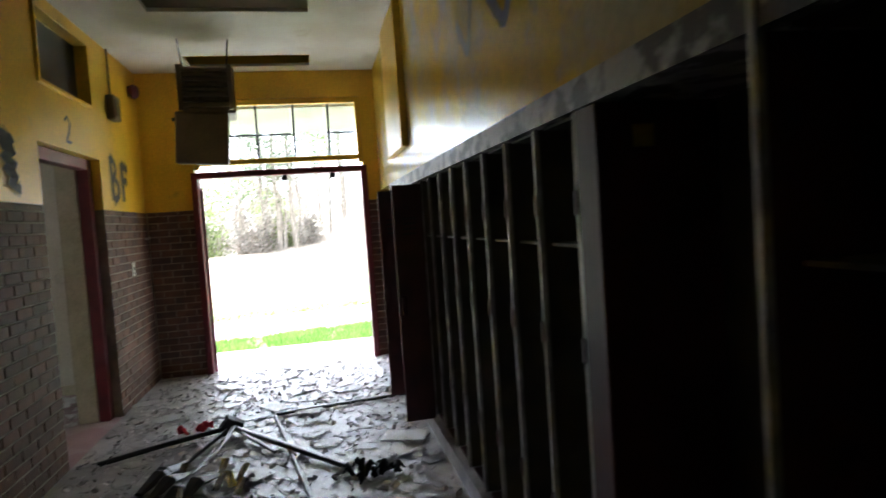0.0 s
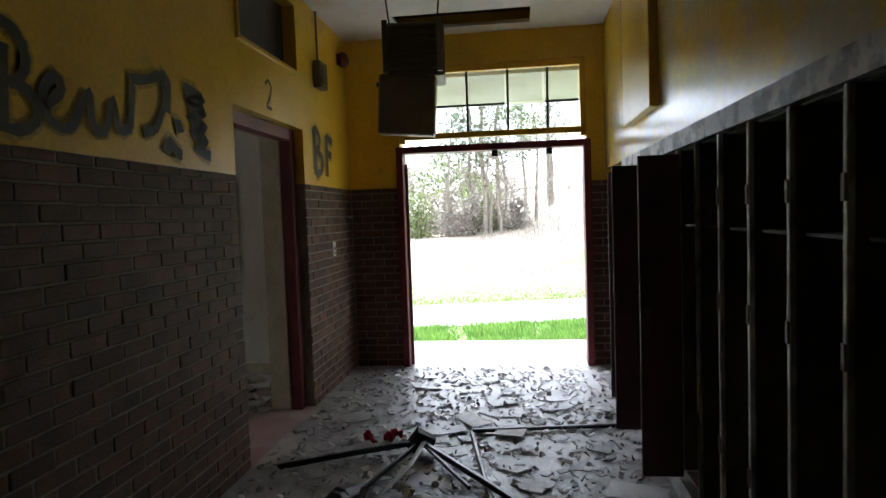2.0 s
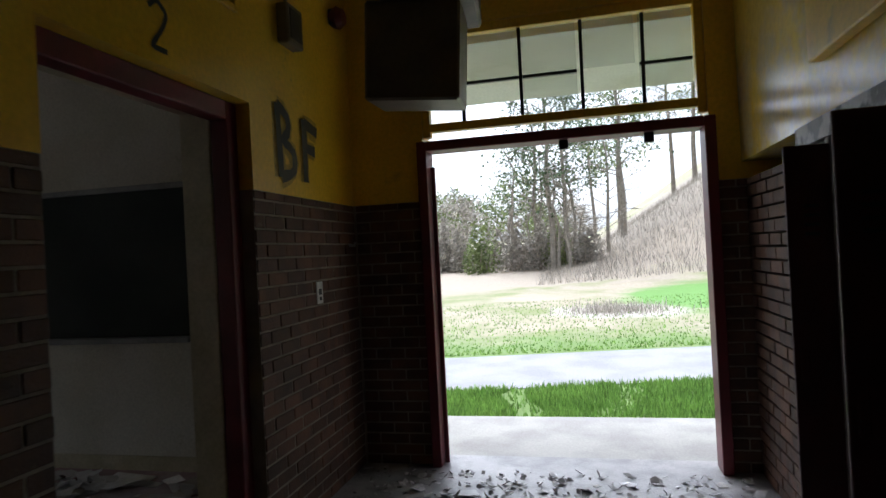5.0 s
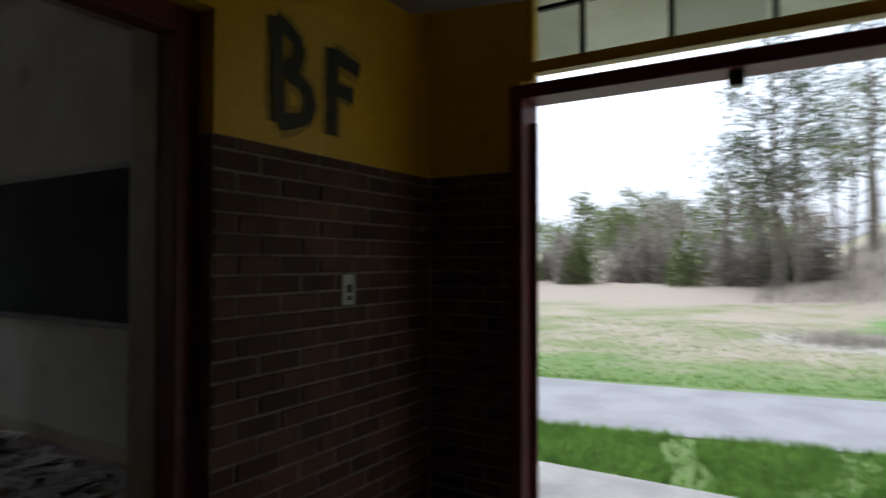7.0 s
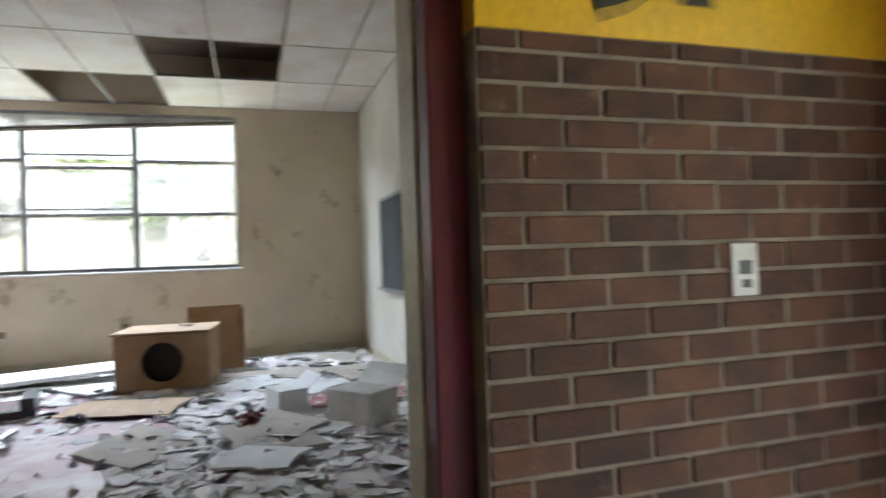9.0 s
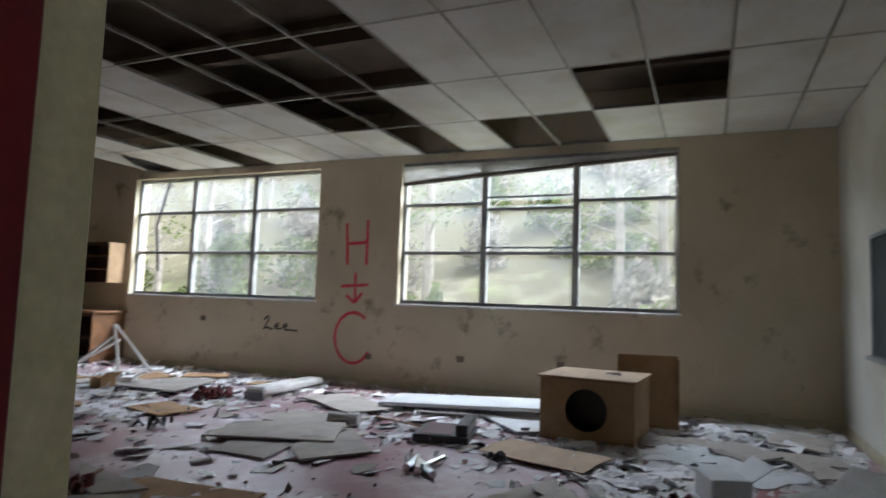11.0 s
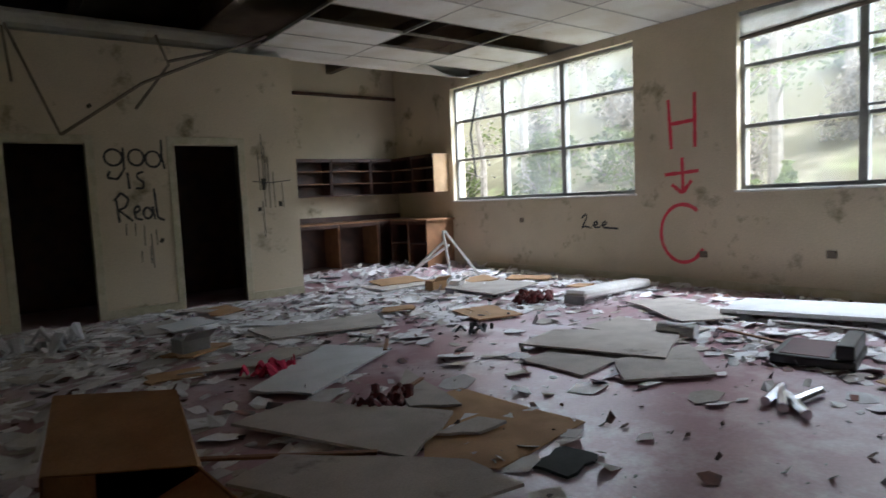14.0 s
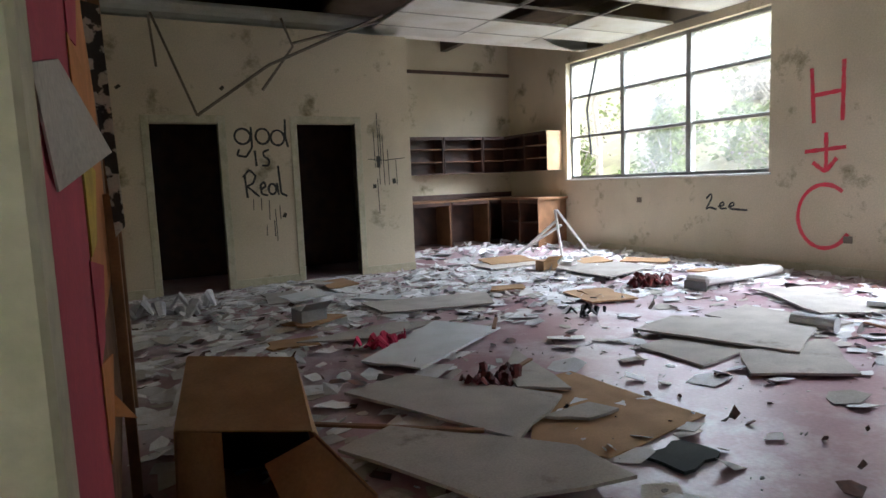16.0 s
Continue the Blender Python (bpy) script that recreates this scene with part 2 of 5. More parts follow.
patches(FIELD, (((0, 9), (30, 5.2), (0.17, 0.25, 0.07)), ((14, 52), (26, 24), (0.34, 0.29, 0.23)), ((-12, 33), (20, 7), (0.42, 0.35, 0.27)), ((4.2, 21.5), (3.2, 4.6), (0.15, 0.3, 0.06)), ((0.6, 18.2), (1.6, 1.5), (0.46, 0.41, 0.35)), ((-38, 0), (24, 60), (0.13, 0.115, 0.06))))


def let_light_through(m, share):
    """Thin leaves pass part of the light."""
    n, link = m.node_tree.nodes, m.node_tree.links.new
    b, mix, thin = n["Principled BSDF"], n.new("ShaderNodeMixShader"), n.new("ShaderNodeBsdfTranslucent")
    link(b.inputs["Base Color"].links[0].from_socket, thin.inputs[0])
    mix.inputs[0].default_value = share
    link(b.outputs[0], mix.inputs[1])
    link(thin.outputs[0], mix.inputs[2])
    link(mix.outputs[0], n["Material Output"].inputs[0])


for m in (LEAF, PINE, GRASS, BRUSH):
    let_light_through(m, 0.45)
GLASS = glass_mat("dusty_hazed_window_glass", 0.1, (0.96, 0.97, 0.96), 0.045)
CLEAR = glass_mat("cracked_clear_glass", 0.05, (0.92, 0.93, 0.92), 0.06)


# ---- building helpers ----
def part(name, bm, material, parent=None, label=""):
    me = bpy.data.meshes.new(name)
    bm.normal_update()
    bm.to_mesh(me)
    bm.free()
    me.materials.append(material)
    ob = new(name, me)
    if parent:
        ob.parent = parent
    if label:
        ob["label"] = label
    return ob


def thing(name, label, category, at=(0, 0, 0), turn=0.0, group="", kind=""):
    ob = new(name)
    ob.empty_display_size = 0.1
    ob.matrix_basis = pose(*at, 0, 0, turn)
    return tagged(ob, label, category, group, kind)


def setting(name, bm, material, label, category):
    return tagged(part(name, bm, material), label, category, kind="structure")


def box(bm, x0, x1, y0, y1, z0, z1, bevel=0.0, m=None):
    r = bmesh.ops.create_cube(bm, size=1.0)
    vs = r["verts"]
    for v in vs:
        v.co = Vector((x0 + (v.co.x + 0.5) * (x1 - x0), y0 + (v.co.y + 0.5) * (y1 - y0), z0 + (v.co.z + 0.5) * (z1 - z0)))
    if bevel:
        es = list({e for v in vs for e in v.link_edges})
        r = bmesh.ops.bevel(bm, geom=es, offset=bevel, segments=1, affect="EDGES")
        vs = list({v for f in r["faces"] for v in f.verts} | {v for v in vs if v.is_valid})
    if m:
        for v in vs:
            v.co = m @ v.co
    return bm


def cuboid(*a, bevel=0.0, m=None):
    return box(bmesh.new(), *a, bevel=bevel, m=m)


def holed_wall(axis, at0, at1, a0, a1, z0, z1, holes):
    """A wall of thickness at0..at1 along a0..a1 with rectangular openings (a, a, z, z)."""
    bm = bmesh.new()
    xs = sorted({a0, a1, *(h[0] for h in holes), *(h[1] for h in holes)})
    for i in range(len(xs) - 1):
        l, r = xs[i], xs[i + 1]
        cuts = sorted((h[2], h[3]) for h in holes if h[0] <= l + 1e-6 and h[1] >= r - 1e-6)
        z = z0
        for c0, c1 in cuts + [(z1, z1)]:
            if c0 - z > 1e-4:
                box(bm, at0, at1, l, r, z, c0) if axis == "x" else box(bm, l, r, at0, at1, z, c0)
            z = c1
    return bm


def rod(bm, points, radius, sides=6, flat=1.0):
    """A tube along a line of points."""
    rings = []
    pts = [Vector(p) for p in points]
    for i, p in enumerate(pts):
        d = (pts[min(i + 1, len(pts) - 1)] - pts[max(i - 1, 0)]).normalized()
        u = d.orthogonal().normalized() if abs(d.z) > 0.9 else d.cross(Vector((0, 0, 1))).normalized()
        w = d.cross(u)
        r = radius[i] if isinstance(radius, (list, tuple)) else radius
        rings.append([bm.verts.new(p + r * (math.cos(k * math.tau / sides) * u + flat * math.sin(k * math.tau / sides) * w)) for k in range(sides)])
    for a, b in zip(rings, rings[1:]):
        for k in range(sides):
            bm.faces.new((a[k], a[(k + 1) % sides], b[(k + 1) % sides], b[k]))
    bm.faces.new(rings[0][::-1])
    bm.faces.new(rings[-1])
    return bm


def slab(bm, outline, z0, z1, m=None):
    """A plate with the given outline."""
    low = [bm.verts.new((x, y, z0)) for x, y in outline]
    high = [bm.verts.new((x, y, z1)) for x, y in outline]
    bm.faces.new(low[::-1])
    bm.faces.new(high)
    for k in range(len(low)):
        j = (k + 1) % len(low)
        bm.faces.new((low[k], low[j], high[j], high[k]))
    if m:
        for v in low + high:
            v.co = m @ v.co
    return bm


def sheet(a, b, c, d, thick=0.006):
    """A slightly bowed sheet between four corners."""
    a, b, c, d = (Vector(p) for p in (a, b, c, d))
    nrm = (b - a).cross(d - a).normalized() * thick
    bm, n = bmesh.new(), 4
    grid = [[a.lerp(b, i / n).lerp(d.lerp(c, i / n), j / n) + nrm * (1.5 * math.sin(math.pi * i / n) * math.sin(math.pi * j / n)) for j in range(n + 1)] for i in range(n + 1)]
    up = [[bm.verts.new(p) for p in row] for row in grid]
    dn = [[bm.verts.new(p - nrm) for p in row] for row in grid]
    for i in range(n):
        for j in range(n):
            bm.faces.new((up[i][j], up[i + 1][j], up[i + 1][j + 1], up[i][j + 1]))
            bm.faces.new((dn[i][j + 1], dn[i + 1][j + 1], dn[i + 1][j], dn[i][j]))
    ring = [(i, 0) for i in range(n)] + [(n, j) for j in range(n)] + [(n - i, n) for i in range(n)] + [(0, n - j) for j in range(n)]
    for (i, j), (k, l) in zip(ring, ring[1:] + ring[:1]):
        bm.faces.new((up[k][l], up[i][j], dn[i][j], dn[k][l]))
    return bm


def strokes(lines, width, place, depth=0.003):
    """Painted strokes: ribbons along 2D lines, laid on a wall by place(u, v, out)."""
    bm = bmesh.new()
    for n, line in enumerate(lines):
        pts = []
        for a, b in zip(line, line[1:]):
            steps = max(2, int(math.dist(a, b) / (width * 0.7)))
            pts += [(a[0] + (b[0] - a[0]) * k / steps, a[1] + (b[1] - a[1]) * k / steps) for k in range(steps)]
        pts.append(line[-1])
        pts = [pts[0]] + [tuple((pts[i - 1][c] + 2 * pts[i][c] + pts[i + 1][c]) / 4 for c in (0, 1)) for i in range(1, len(pts) - 1)] + [pts[-1]]
        prev = None
        lift = depth + 0.0006 * n
        for i, p in enumerate(pts):
            q, o = pts[min(i + 1, len(pts) - 1)], pts[max(i - 1, 0)]
            d = Vector((q[0] - o[0], q[1] - o[1]))
            d = d.normalized() if d.length else Vector((1, 0))
            w = width * random.uniform(0.4, 0.55)
            pair = [bm.verts.new(place(p[0] + s * w * -d.y, p[1] + s * w * d.x, lift)) for s in (1, -1)]
            if prev:
                bm.faces.new((prev[0], prev[1], pair[1], pair[0]))
            prev = pair
    return bm


def arc(cx, cy, rx, ry, a0, a1, n=12):
    return [(cx + rx * math.cos(radians(a0 + (a1 - a0) * k / n)), cy + ry * math.sin(radians(a0 + (a1 - a0) * k / n))) for k in range(n + 1)]


# ---- large structure ----
WX, RY = -9.2, 7.03        # inner faces of window wall and slate-board wall
CY, AX, BY = -3.05, -5.6, -5.9   # closet front, alcove's corner, alcove's back wall
TOP = 4.1

setting("floor_corridor", cuboid(-1.5, 1.4, -2.2, 7.5, -0.2, 0), CONCRETE, "grey concrete corridor floor under peeling paint", "floor")
setting("floor_classroom", cuboid(WX - 0.3, -1.5, BY - 0.3, RY + 0.3, -0.2, 0), PINKFLOOR, "dusty mauve classroom floor with pale dirt", "floor")

DOOR = (4.84, 5.92)
# corridor side: brick to 1.77 m with yellow plaster above
setting("wall_corridor_west", holed_wall("x", -1.6, -1.5, -2.2, 7.5, 1.77, 3.4, [(4.785, 5.975, 1.77, 2.19), (4.9, 5.86, 2.62, 3.1)]), YELLOW, "glossy yellow painted block wall with graffiti", "wall")
setting("wall_corridor_west_base", holed_wall("x", -1.6, -1.505, -2.2, 7.5, 0, 1.77, [(4.785, 5.975, 0, 1.77)]), MORTAR, "grey mortar bed of the brick dado", "wall")
setting("wall_classroom_east", holed_wall("x", -1.72, -1.6, BY, 7.5, 0, TOP, [(4.632, 5.975, 0, 2.19), (4.9, 5.86, 2.62, 3.1)]), CREAM, "cream painted inner classroom wall", "wall")
EXIT = (-0.99, 0.81, 2.1)
setting("wall_corridor_north", holed_wall("y", 7.3, 7.5, -1.5, 1.4, 1.77, 3.4, [(EXIT[0], EXIT[1], 1.77, 2.93)]), YELLOW, "glossy yellow end wall above brick", "wall")
setting("wall_corridor_north_base", holed_wall("y", 7.305, 7.5, -1.5, 1.4, 0, 1.77, [(EXIT[0], EXIT[1], 0, 1.77)]), MORTAR, "grey mortar bed of the end wall", "wall")
setting("wall_corridor_east", cuboid(0.98, 1.4, -2.2, 7.3, 1.87, 3.4), YELLOW_WORN, "worn glossy yellow wall above the lockers", "wall")
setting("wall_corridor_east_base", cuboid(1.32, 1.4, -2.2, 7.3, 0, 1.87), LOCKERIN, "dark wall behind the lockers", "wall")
setting("wall_corridor_south", cuboid(-1.6, 1.4, -2.4, -2.2, 0, 3.4), YELLOW, "yellow painted end wall", "wall")
bm = bmesh.new()
for b in ((-1.5, -0.9, -2.2, 7.3), (0.3, 0.98, -2.2, 7.3), (-0.9, 0.3, -2.2, 4.1), (-0.9, 0.3, 5.4, 6.66), (-0.9, 0.3, 7.08, 7.3)):
    box(bm, *b, 3.22, 3.25)
setting("ceiling_corridor", bm, CEILWHITE, "white stained corridor ceiling with open hatches", "ceiling")
setting("roof_corridor", cuboid(-1.72, 1.4, -2.4, 7.5, 3.75, 3.9), DECK, "brown roof deck above the corridor", "roof")
setting("wall_plenum_east", cuboid(0.98, 1.4, -2.2, 7.5, 3.4, 3.75), DECK, "brown wall above the ceiling", "wall")
setting("wall_plenum_north", cuboid(-1.6, 0.98, 7.3, 7.5, 3.4, 3.75), DECK, "brown wall end above the ceiling", "wall")
setting("wall_plenum_south", cuboid(-1.6, 0.98, -2.4, -2.2, 3.4, 3.75), DECK, "brown wall end above the ceiling", "wall")
setting("wall_plenum_west", cuboid(-1.6, -1.5, -2.2, 7.5, 3.4, 3.75), DECK, "brown wall above the ceiling", "wall")

# classroom
W1, W2, WZ = (-4.0, 0.03), (1.47, 5.34), (1.22, 3.3)
setting("wall_classroom_west", holed_wall("x", WX - 0.3, WX, BY - 0.2, RY + 0.2, 0, TOP, [(*W1, *WZ), (*W2, *WZ)]), CREAM, "cream window wall with mould stains and graffiti", "wall")
setting("wall_classroom_north", cuboid(WX, -1.72, RY, RY + 0.2, 0, TOP), WHITEWALL, "whitewashed wall with flaking paint", "wall")
setting("wall_alcove_south", cuboid(WX, -1.72, BY - 0.2, BY, 0, TOP), CREAM, "cream back wall of the sink alcove", "wall")
C1, C2 = (-2.98, -2.2), (-4.77, -3.97)
setting("wall_closets", holed_wall("y", CY - 0.12, CY, AX, -1.72, 0, 3.32, [(*C1, 0, 2.1), (*C2, 0, 2.1)]), CREAM, "cream closet wall with marker graffiti", "wall")
setting("wall_alcove_east", cuboid(AX, AX + 0.12, BY, CY - 0.12, 0, 3.32), CREAM, "cream side wall of the alcove", "wall")
# ceiling added to block light; back and divider coloured dark for the closets' shade
setting("ceiling_closets", cuboid(AX + 0.12, -1.72, BY, CY - 0.12, 2.5, 2.55), DECK, "added closet ceiling blocking stray light", "ceiling")
setting("wall_closet_back", cuboid(AX + 0.12, -1.72, -4.7, -4.6, 0, 2.5), DARKWOOD, "closet back coloured dark for the shade inside", "wall")
setting("wall_closet_divider", cuboid(-3.53, -3.43, -4.6, CY - 0.12, 0, 2.5), DARKWOOD, "closet divider coloured dark for the shade inside", "wall")
setting("roof_classroom", cuboid(WX - 0.6, -1.6, BY - 0.3, RY + 0.3, TOP, TOP + 0.2), DECK, "brown roof deck above missing ceiling tiles", "roof")
bm = bmesh.new()
for x in (-3.2, -4.7, -6.2, -7.7):
    box(bm, x - 0.06, x + 0.06, BY, RY, TOP - 0.3, TOP)
setting("beam_roof", bm, DECK, "brown roof joists over the classroom", "beam")

# suspended ceiling: 1.3 m by 0.67 m boards in a metal grid; a mark for each board that still hangs, a sagging one is "s"
CZ = 3.42
tiles, bars = bmesh.new(), bmesh.new()
XL = (WX, -7.8, -6.5, -5.12, -3.8, -2.5, -1.72)
sy = 0.67
YL = [RY] + [6.52 - sy * k for k in range(16)]
HANGING = ("xxxx..x.xxxx.xxs", "xx..xxx..xxx..xx", "xxxxxx....xx.xxx", "xxxxxx....x.....", "xxxxxx.....x....", "xxxxx...........")
nx, ny = len(XL) - 1, len(YL) - 1
rnd = random.Random(11)
for i in range(nx):
    for j in range(ny):
        if HANGING[i][j] == ".":
            continue
        x0, y0, wx, wy = XL[i], YL[j + 1], XL[i + 1] - XL[i], YL[j] - YL[j + 1]
        deep = 0.16 if HANGING[i][j] == "s" else rnd.choice((0.0, 0.0, 0.006, 0.02))
        n = 4
        top = []
        for k in range(n + 1):
            for l in range(n + 1):
                dz = -deep * math.sin(math.pi * k / n) * (math.sin(math.pi * l / n) if deep < 0.1 else l / n)
                top.append(tiles.verts.new((x0 + 0.012 + (wx - 0.024) * k / n, y0 + 0.012 + (wy - 0.024) * l / n, CZ + 0.012 + dz)))
        low = [tiles.verts.new(v.co - Vector((0, 0, 0.014))) for v in top]
        for k in range(n):
            for l in range(n):
                a, b, c, d = k * (n + 1) + l, (k + 1) * (n + 1) + l, (k + 1) * (n + 1) + l + 1, k * (n + 1) + l + 1
                tiles.faces.new((top[a], top[b], top[c], top[d]))
                tiles.faces.new((low[d], low[c], low[b], low[a]))
for x in XL[:-1]:
    box(bars, x - 0.012, x + 0.012, CY if x < -4.9 else 0.5, RY, CZ - 0.006, CZ + 0.03)
for y in YL[1:]:
    if y > CY:
        box(bars, WX, -5.1 if y < 0.6 else -1.72, y - 0.01, y + 0.01, CZ - 0.008, CZ + 0.028)
setting("ceiling_classroom", tiles, CEILWHITE, "white ceiling boards, many missing or sagging", "ceiling")
setting("ceiling_grid", bars, GRIDMETAL, "dull metal ceiling grid with gaps", "ceiling grid")

# openings' trim
def frame_set(name, axis, at0, at1, a0, a1, top, width, material, label):
    """A door lining of two jambs and a head."""
    f = thing(name, label, "door frame", kind="structure")
    for l, r, z0, z1, n in ((a0, a0 + width, 0, top, "jamb"), (a1 - width, a1, 0, top, "jamb"), (a0 + width, a1 - width, top - width, top, "head")):
        part(n, cuboid(at0, at1, l, r, z0, z1, bevel=0.005) if axis == "x" else cuboid(l, r, at0, at1, z0, z1, bevel=0.005), material, f)
    return f


frame_set("door_1", "x", -1.66, -1.57, 4.705, 5.973, 2.188, 0.09, REDPAINT, "dark red steel door frame without its door")
frame_set("door_1_lining", "x", -1.818, -1.662, 4.632, 5.955, 2.22, 0.08, CREAMTRIM, "chipped cream wooden door casing")
ex = frame_set("door_2", "y", 7.24, 7.42, -1.02, 0.84, 2.16, 0.065, REDPAINT, "dark red double door frame standing open")
for x in (-0.06, 0.46):
    part("strike_bracket", cuboid(x - 0.03, x + 0.03, 7.28, 7.33, 2.035, 2.094, bevel=0.004), BLACK, ex)
part("door_stop", cuboid(-0.953, -0.925, 7.34, 7.36, 0, 2.0, bevel=0.003), REDPAINT, ex)
for c, n in ((C1, "door_3"), (C2, "door_4")):
    frame_set(n, "y", CY - 0.14, CY + 0.02, c[0] - 0.09, c[1] + 0.09, 2.2, 0.09, CREAMTRIM, "cream closet door casing, door gone")
for a, b in ((C1[1] + 0.09, -1.74), (C2[1] + 0.09, C1[0] - 0.09), (AX, C2[0] - 0.09)):
    setting("baseboard", cuboid(a, b, CY + 0.002, CY + 0.022, 0, 0.11), CREAMTRIM, "cream wooden baseboard", "baseboard")
setting("baseboard_north", cuboid(WX, -1.77, RY - 0.02, RY - 0.002, 0, 0.1), CREAMTRIM, "dirty cream baseboard", "baseboard")
setting("baseboard_west", cuboid(WX + 0.002, WX + 0.02, -3.9, RY - 0.02, 0, 0.1), CREAMTRIM, "dirty cream baseboard", "baseboard")


BAR = (0.0, 0.36, 0.70, 1.0)


def steel_window(name, y0, y1, rows, cols, label, opened):
    w = thing(name, label, "window", kind="structure")
    x0, x1 = WX - 0.17, WX - 0.1
    part("window_sill", cuboid(WX - 0.25, WX + 0.03, y0 - 0.03, y1 + 0.03, WZ[0] - 0.03, WZ[0], bevel=0.005), WHITEPAINT, w)
    fr = bmesh.new()
    for b in ((y0, y0 + 0.05, *WZ), (y1 - 0.05, y1, *WZ), (y0 + 0.05, y1 - 0.05, WZ[0], WZ[0] + 0.05), (y0 + 0.05, y1 - 0.05, WZ[1] - 0.05, WZ[1])):
        box(fr, x0, x1, *b)
    part("window_frame", fr, ALU, w)
    for k in range(1, cols):
        y = y0 + (y1 - y0) * k / cols
        part("mullion", cuboid(x0 - 0.01, x1 + 0.02, y - 0.045, y + 0.045, WZ[0] + 0.05, WZ[1] - 0.05, bevel=0.004), ALU, w)
    for c in range(cols):
        l, r = y0 + (y1 - y0) * c / cols + 0.05, y0 + (y1 - y0) * (c + 1) / cols - 0.05
        for k in range(1, rows):
            z = WZ[0] + (WZ[1] - WZ[0]) * BAR[k]
            dz = 0.09 if (c == opened and k == rows - 1) else 0
            part("glazing_bar", cuboid(x0 + 0.01, x1 + 0.01, l, r, z - 0.025 - dz, z + 0.025 - dz, bevel=0.004), ALU, w)
            if c == opened:
                part("sash_rail", cuboid(x1 + 0.012, x1 + 0.05, l, r, z + 0.06, z + 0.09, bevel=0.004), ALU, w)
        for k in range(rows):
            if name == "window_1" and c == 0 and k < 2:
                continue
            z = WZ[0] + (WZ[1] - WZ[0]) * BAR[k]
            g = part("pane", cuboid(x0 + 0.03, x0 + 0.034, l, r, z + 0.03, WZ[0] + (WZ[1] - WZ[0]) * BAR[k + 1] - 0.03), GLASS, w)
            g.visible_shadow = False
    return w


steel_window("window_1", *W1, 3, 3, "grey steel classroom window with broken panes", -1)
steel_window("window_2", *W2, 3, 3, "grey steel classroom window with a raised sash", 1)

# corridor transom over the exit
tr = thing("window_3", "yellow framed transom window with cracked panes", "window", kind="structure")
for b in ((-0.99, -0.94, 2.2, 2.93), (0.76, 0.81, 2.2, 2.93), (-0.94, 0.76, 2.87, 2.93), (-0.94, 0.76, 2.235, 2.29)):
    part("window_frame", cuboid(b[0], b[1], 7.33, 7.4, b[2], b[3], bevel=0.004), YELLOW, tr)
MULLIONS = (-0.94, -0.69, -0.315, 0.06, 0.42, 0.76)
for k in range(1, 5):
    x = MULLIONS[k]
    part("mullion", cuboid(x - 0.011, x + 0.011, 7.35, 7.38, 2.29, 2.87, m=pose(0, 0, 0, 0, 0.4 * (k - 2), 0)), BLACK, tr)
for k in range(5):
    l, r = MULLIONS[k] + 0.013, MULLIONS[k + 1] - 0.013
    if k != 3:
        part("glazing_bar", cuboid(l, r, 7.352, 7.378, 2.535, 2.555), BLACK, tr)
    for z0, z1 in ((2.292, 2.535), (2.555, 2.868)):
        if (k, z0) in ((3, 2.292), (1, 2.292)):
            continue
        part("pane", cuboid(l, r, 7.362, 7.366, z0, z1), CLEAR, tr).visible_shadow = False

# ---- corridor things ----
def heater():
    h = thing("unit_heater", "brown louvred heater hanging from the ceiling, casing loose", "heater", (-0.62, 6.1, 2.5), 6)
    part("casing", cuboid(-0.2, 0.24, -0.17, 0.25, 0.04, 0.44, bevel=0.015), HEATER, h)
    for k in range(8):
        part("louvre", cuboid(-0.2, 0.2, -0.235, -0.195, 0.085 + k * 0.043, 0.105 + k * 0.043), HEATER, h)
    for s in (-1, 1):
        part("side_frame", cuboid(s * 0.2 - 0.02, s * 0.2 + 0.02, -0.24, -0.2, 0.06, 0.44, bevel=0.003), HEATER, h)
    part("hanging_cover", cuboid(-0.23, 0.2, -0.19, 0.2, -0.42, 0.02, bevel=0.012, m=pose(-0.03, 0, 0.04, 5, 4, 0)), HEATER, h, "dented brown sheet cover hanging open")
    part("valve", rod(bmesh.new(), [(-0.3, 0, 0.02), (-0.22, 0, 0.02)], 0.018), BLACK, h)
    for x in (-0.18, 0.18):
        part("hanger_rod", rod(bmesh.new(), [(x, 0, 0.43), (x * 1.2, 0, 0.78)], 0.007), BLACK, h)


heater()

yb = thing("sign_board", "yellow painted board fixed high on the wall", "sign board")
part("board", cuboid(0.925, 0.98, 5.05, 5.95, 2.08, 3.2, bevel=0.006), YELLOW, yb)

sp = thing("wall_speaker", "dark square speaker box on the yellow wall", "speaker", (-1.5, 6.38, 2.68))
part("box", cuboid(0, 0.07, -0.09, 0.09, -0.1, 0.12, bevel=0.008), HEATER, sp)
part("grille", cuboid(0.07, 0.075, -0.065, 0.065, -0.07, 0.09), BLACK, sp)
part("conduit", rod(bmesh.new(), [(0.015, 0, 0.12), (0.015, 0, 0.54)], 0.01), HEATER, sp)
bl = thing("fire_bell", "dark red bell high in the corner", "bell", (-1.44, 7.05, 2.98))
part("gong", rod(bmesh.new(), [(-0.06, 0, 0), (-0.01, 0, 0), (0.03, 0, 0)], [0.05, 0.075, 0.05], 16), REDPAINT, bl)
part("back_box", cuboid(-0.06, -0.02, -0.05, 0.05, -0.05, 0.05, bevel=0.005), BLACK, bl)
ol = thing("wall_outlet", "white outlet plate with a broken socket", "outlet", (-1.5, 6.66, 1.22))
part("plate", cuboid(0.001, 0.008, -0.04, 0.04, -0.065, 0.065, bevel=0.003), WHITEPAINT, ol)
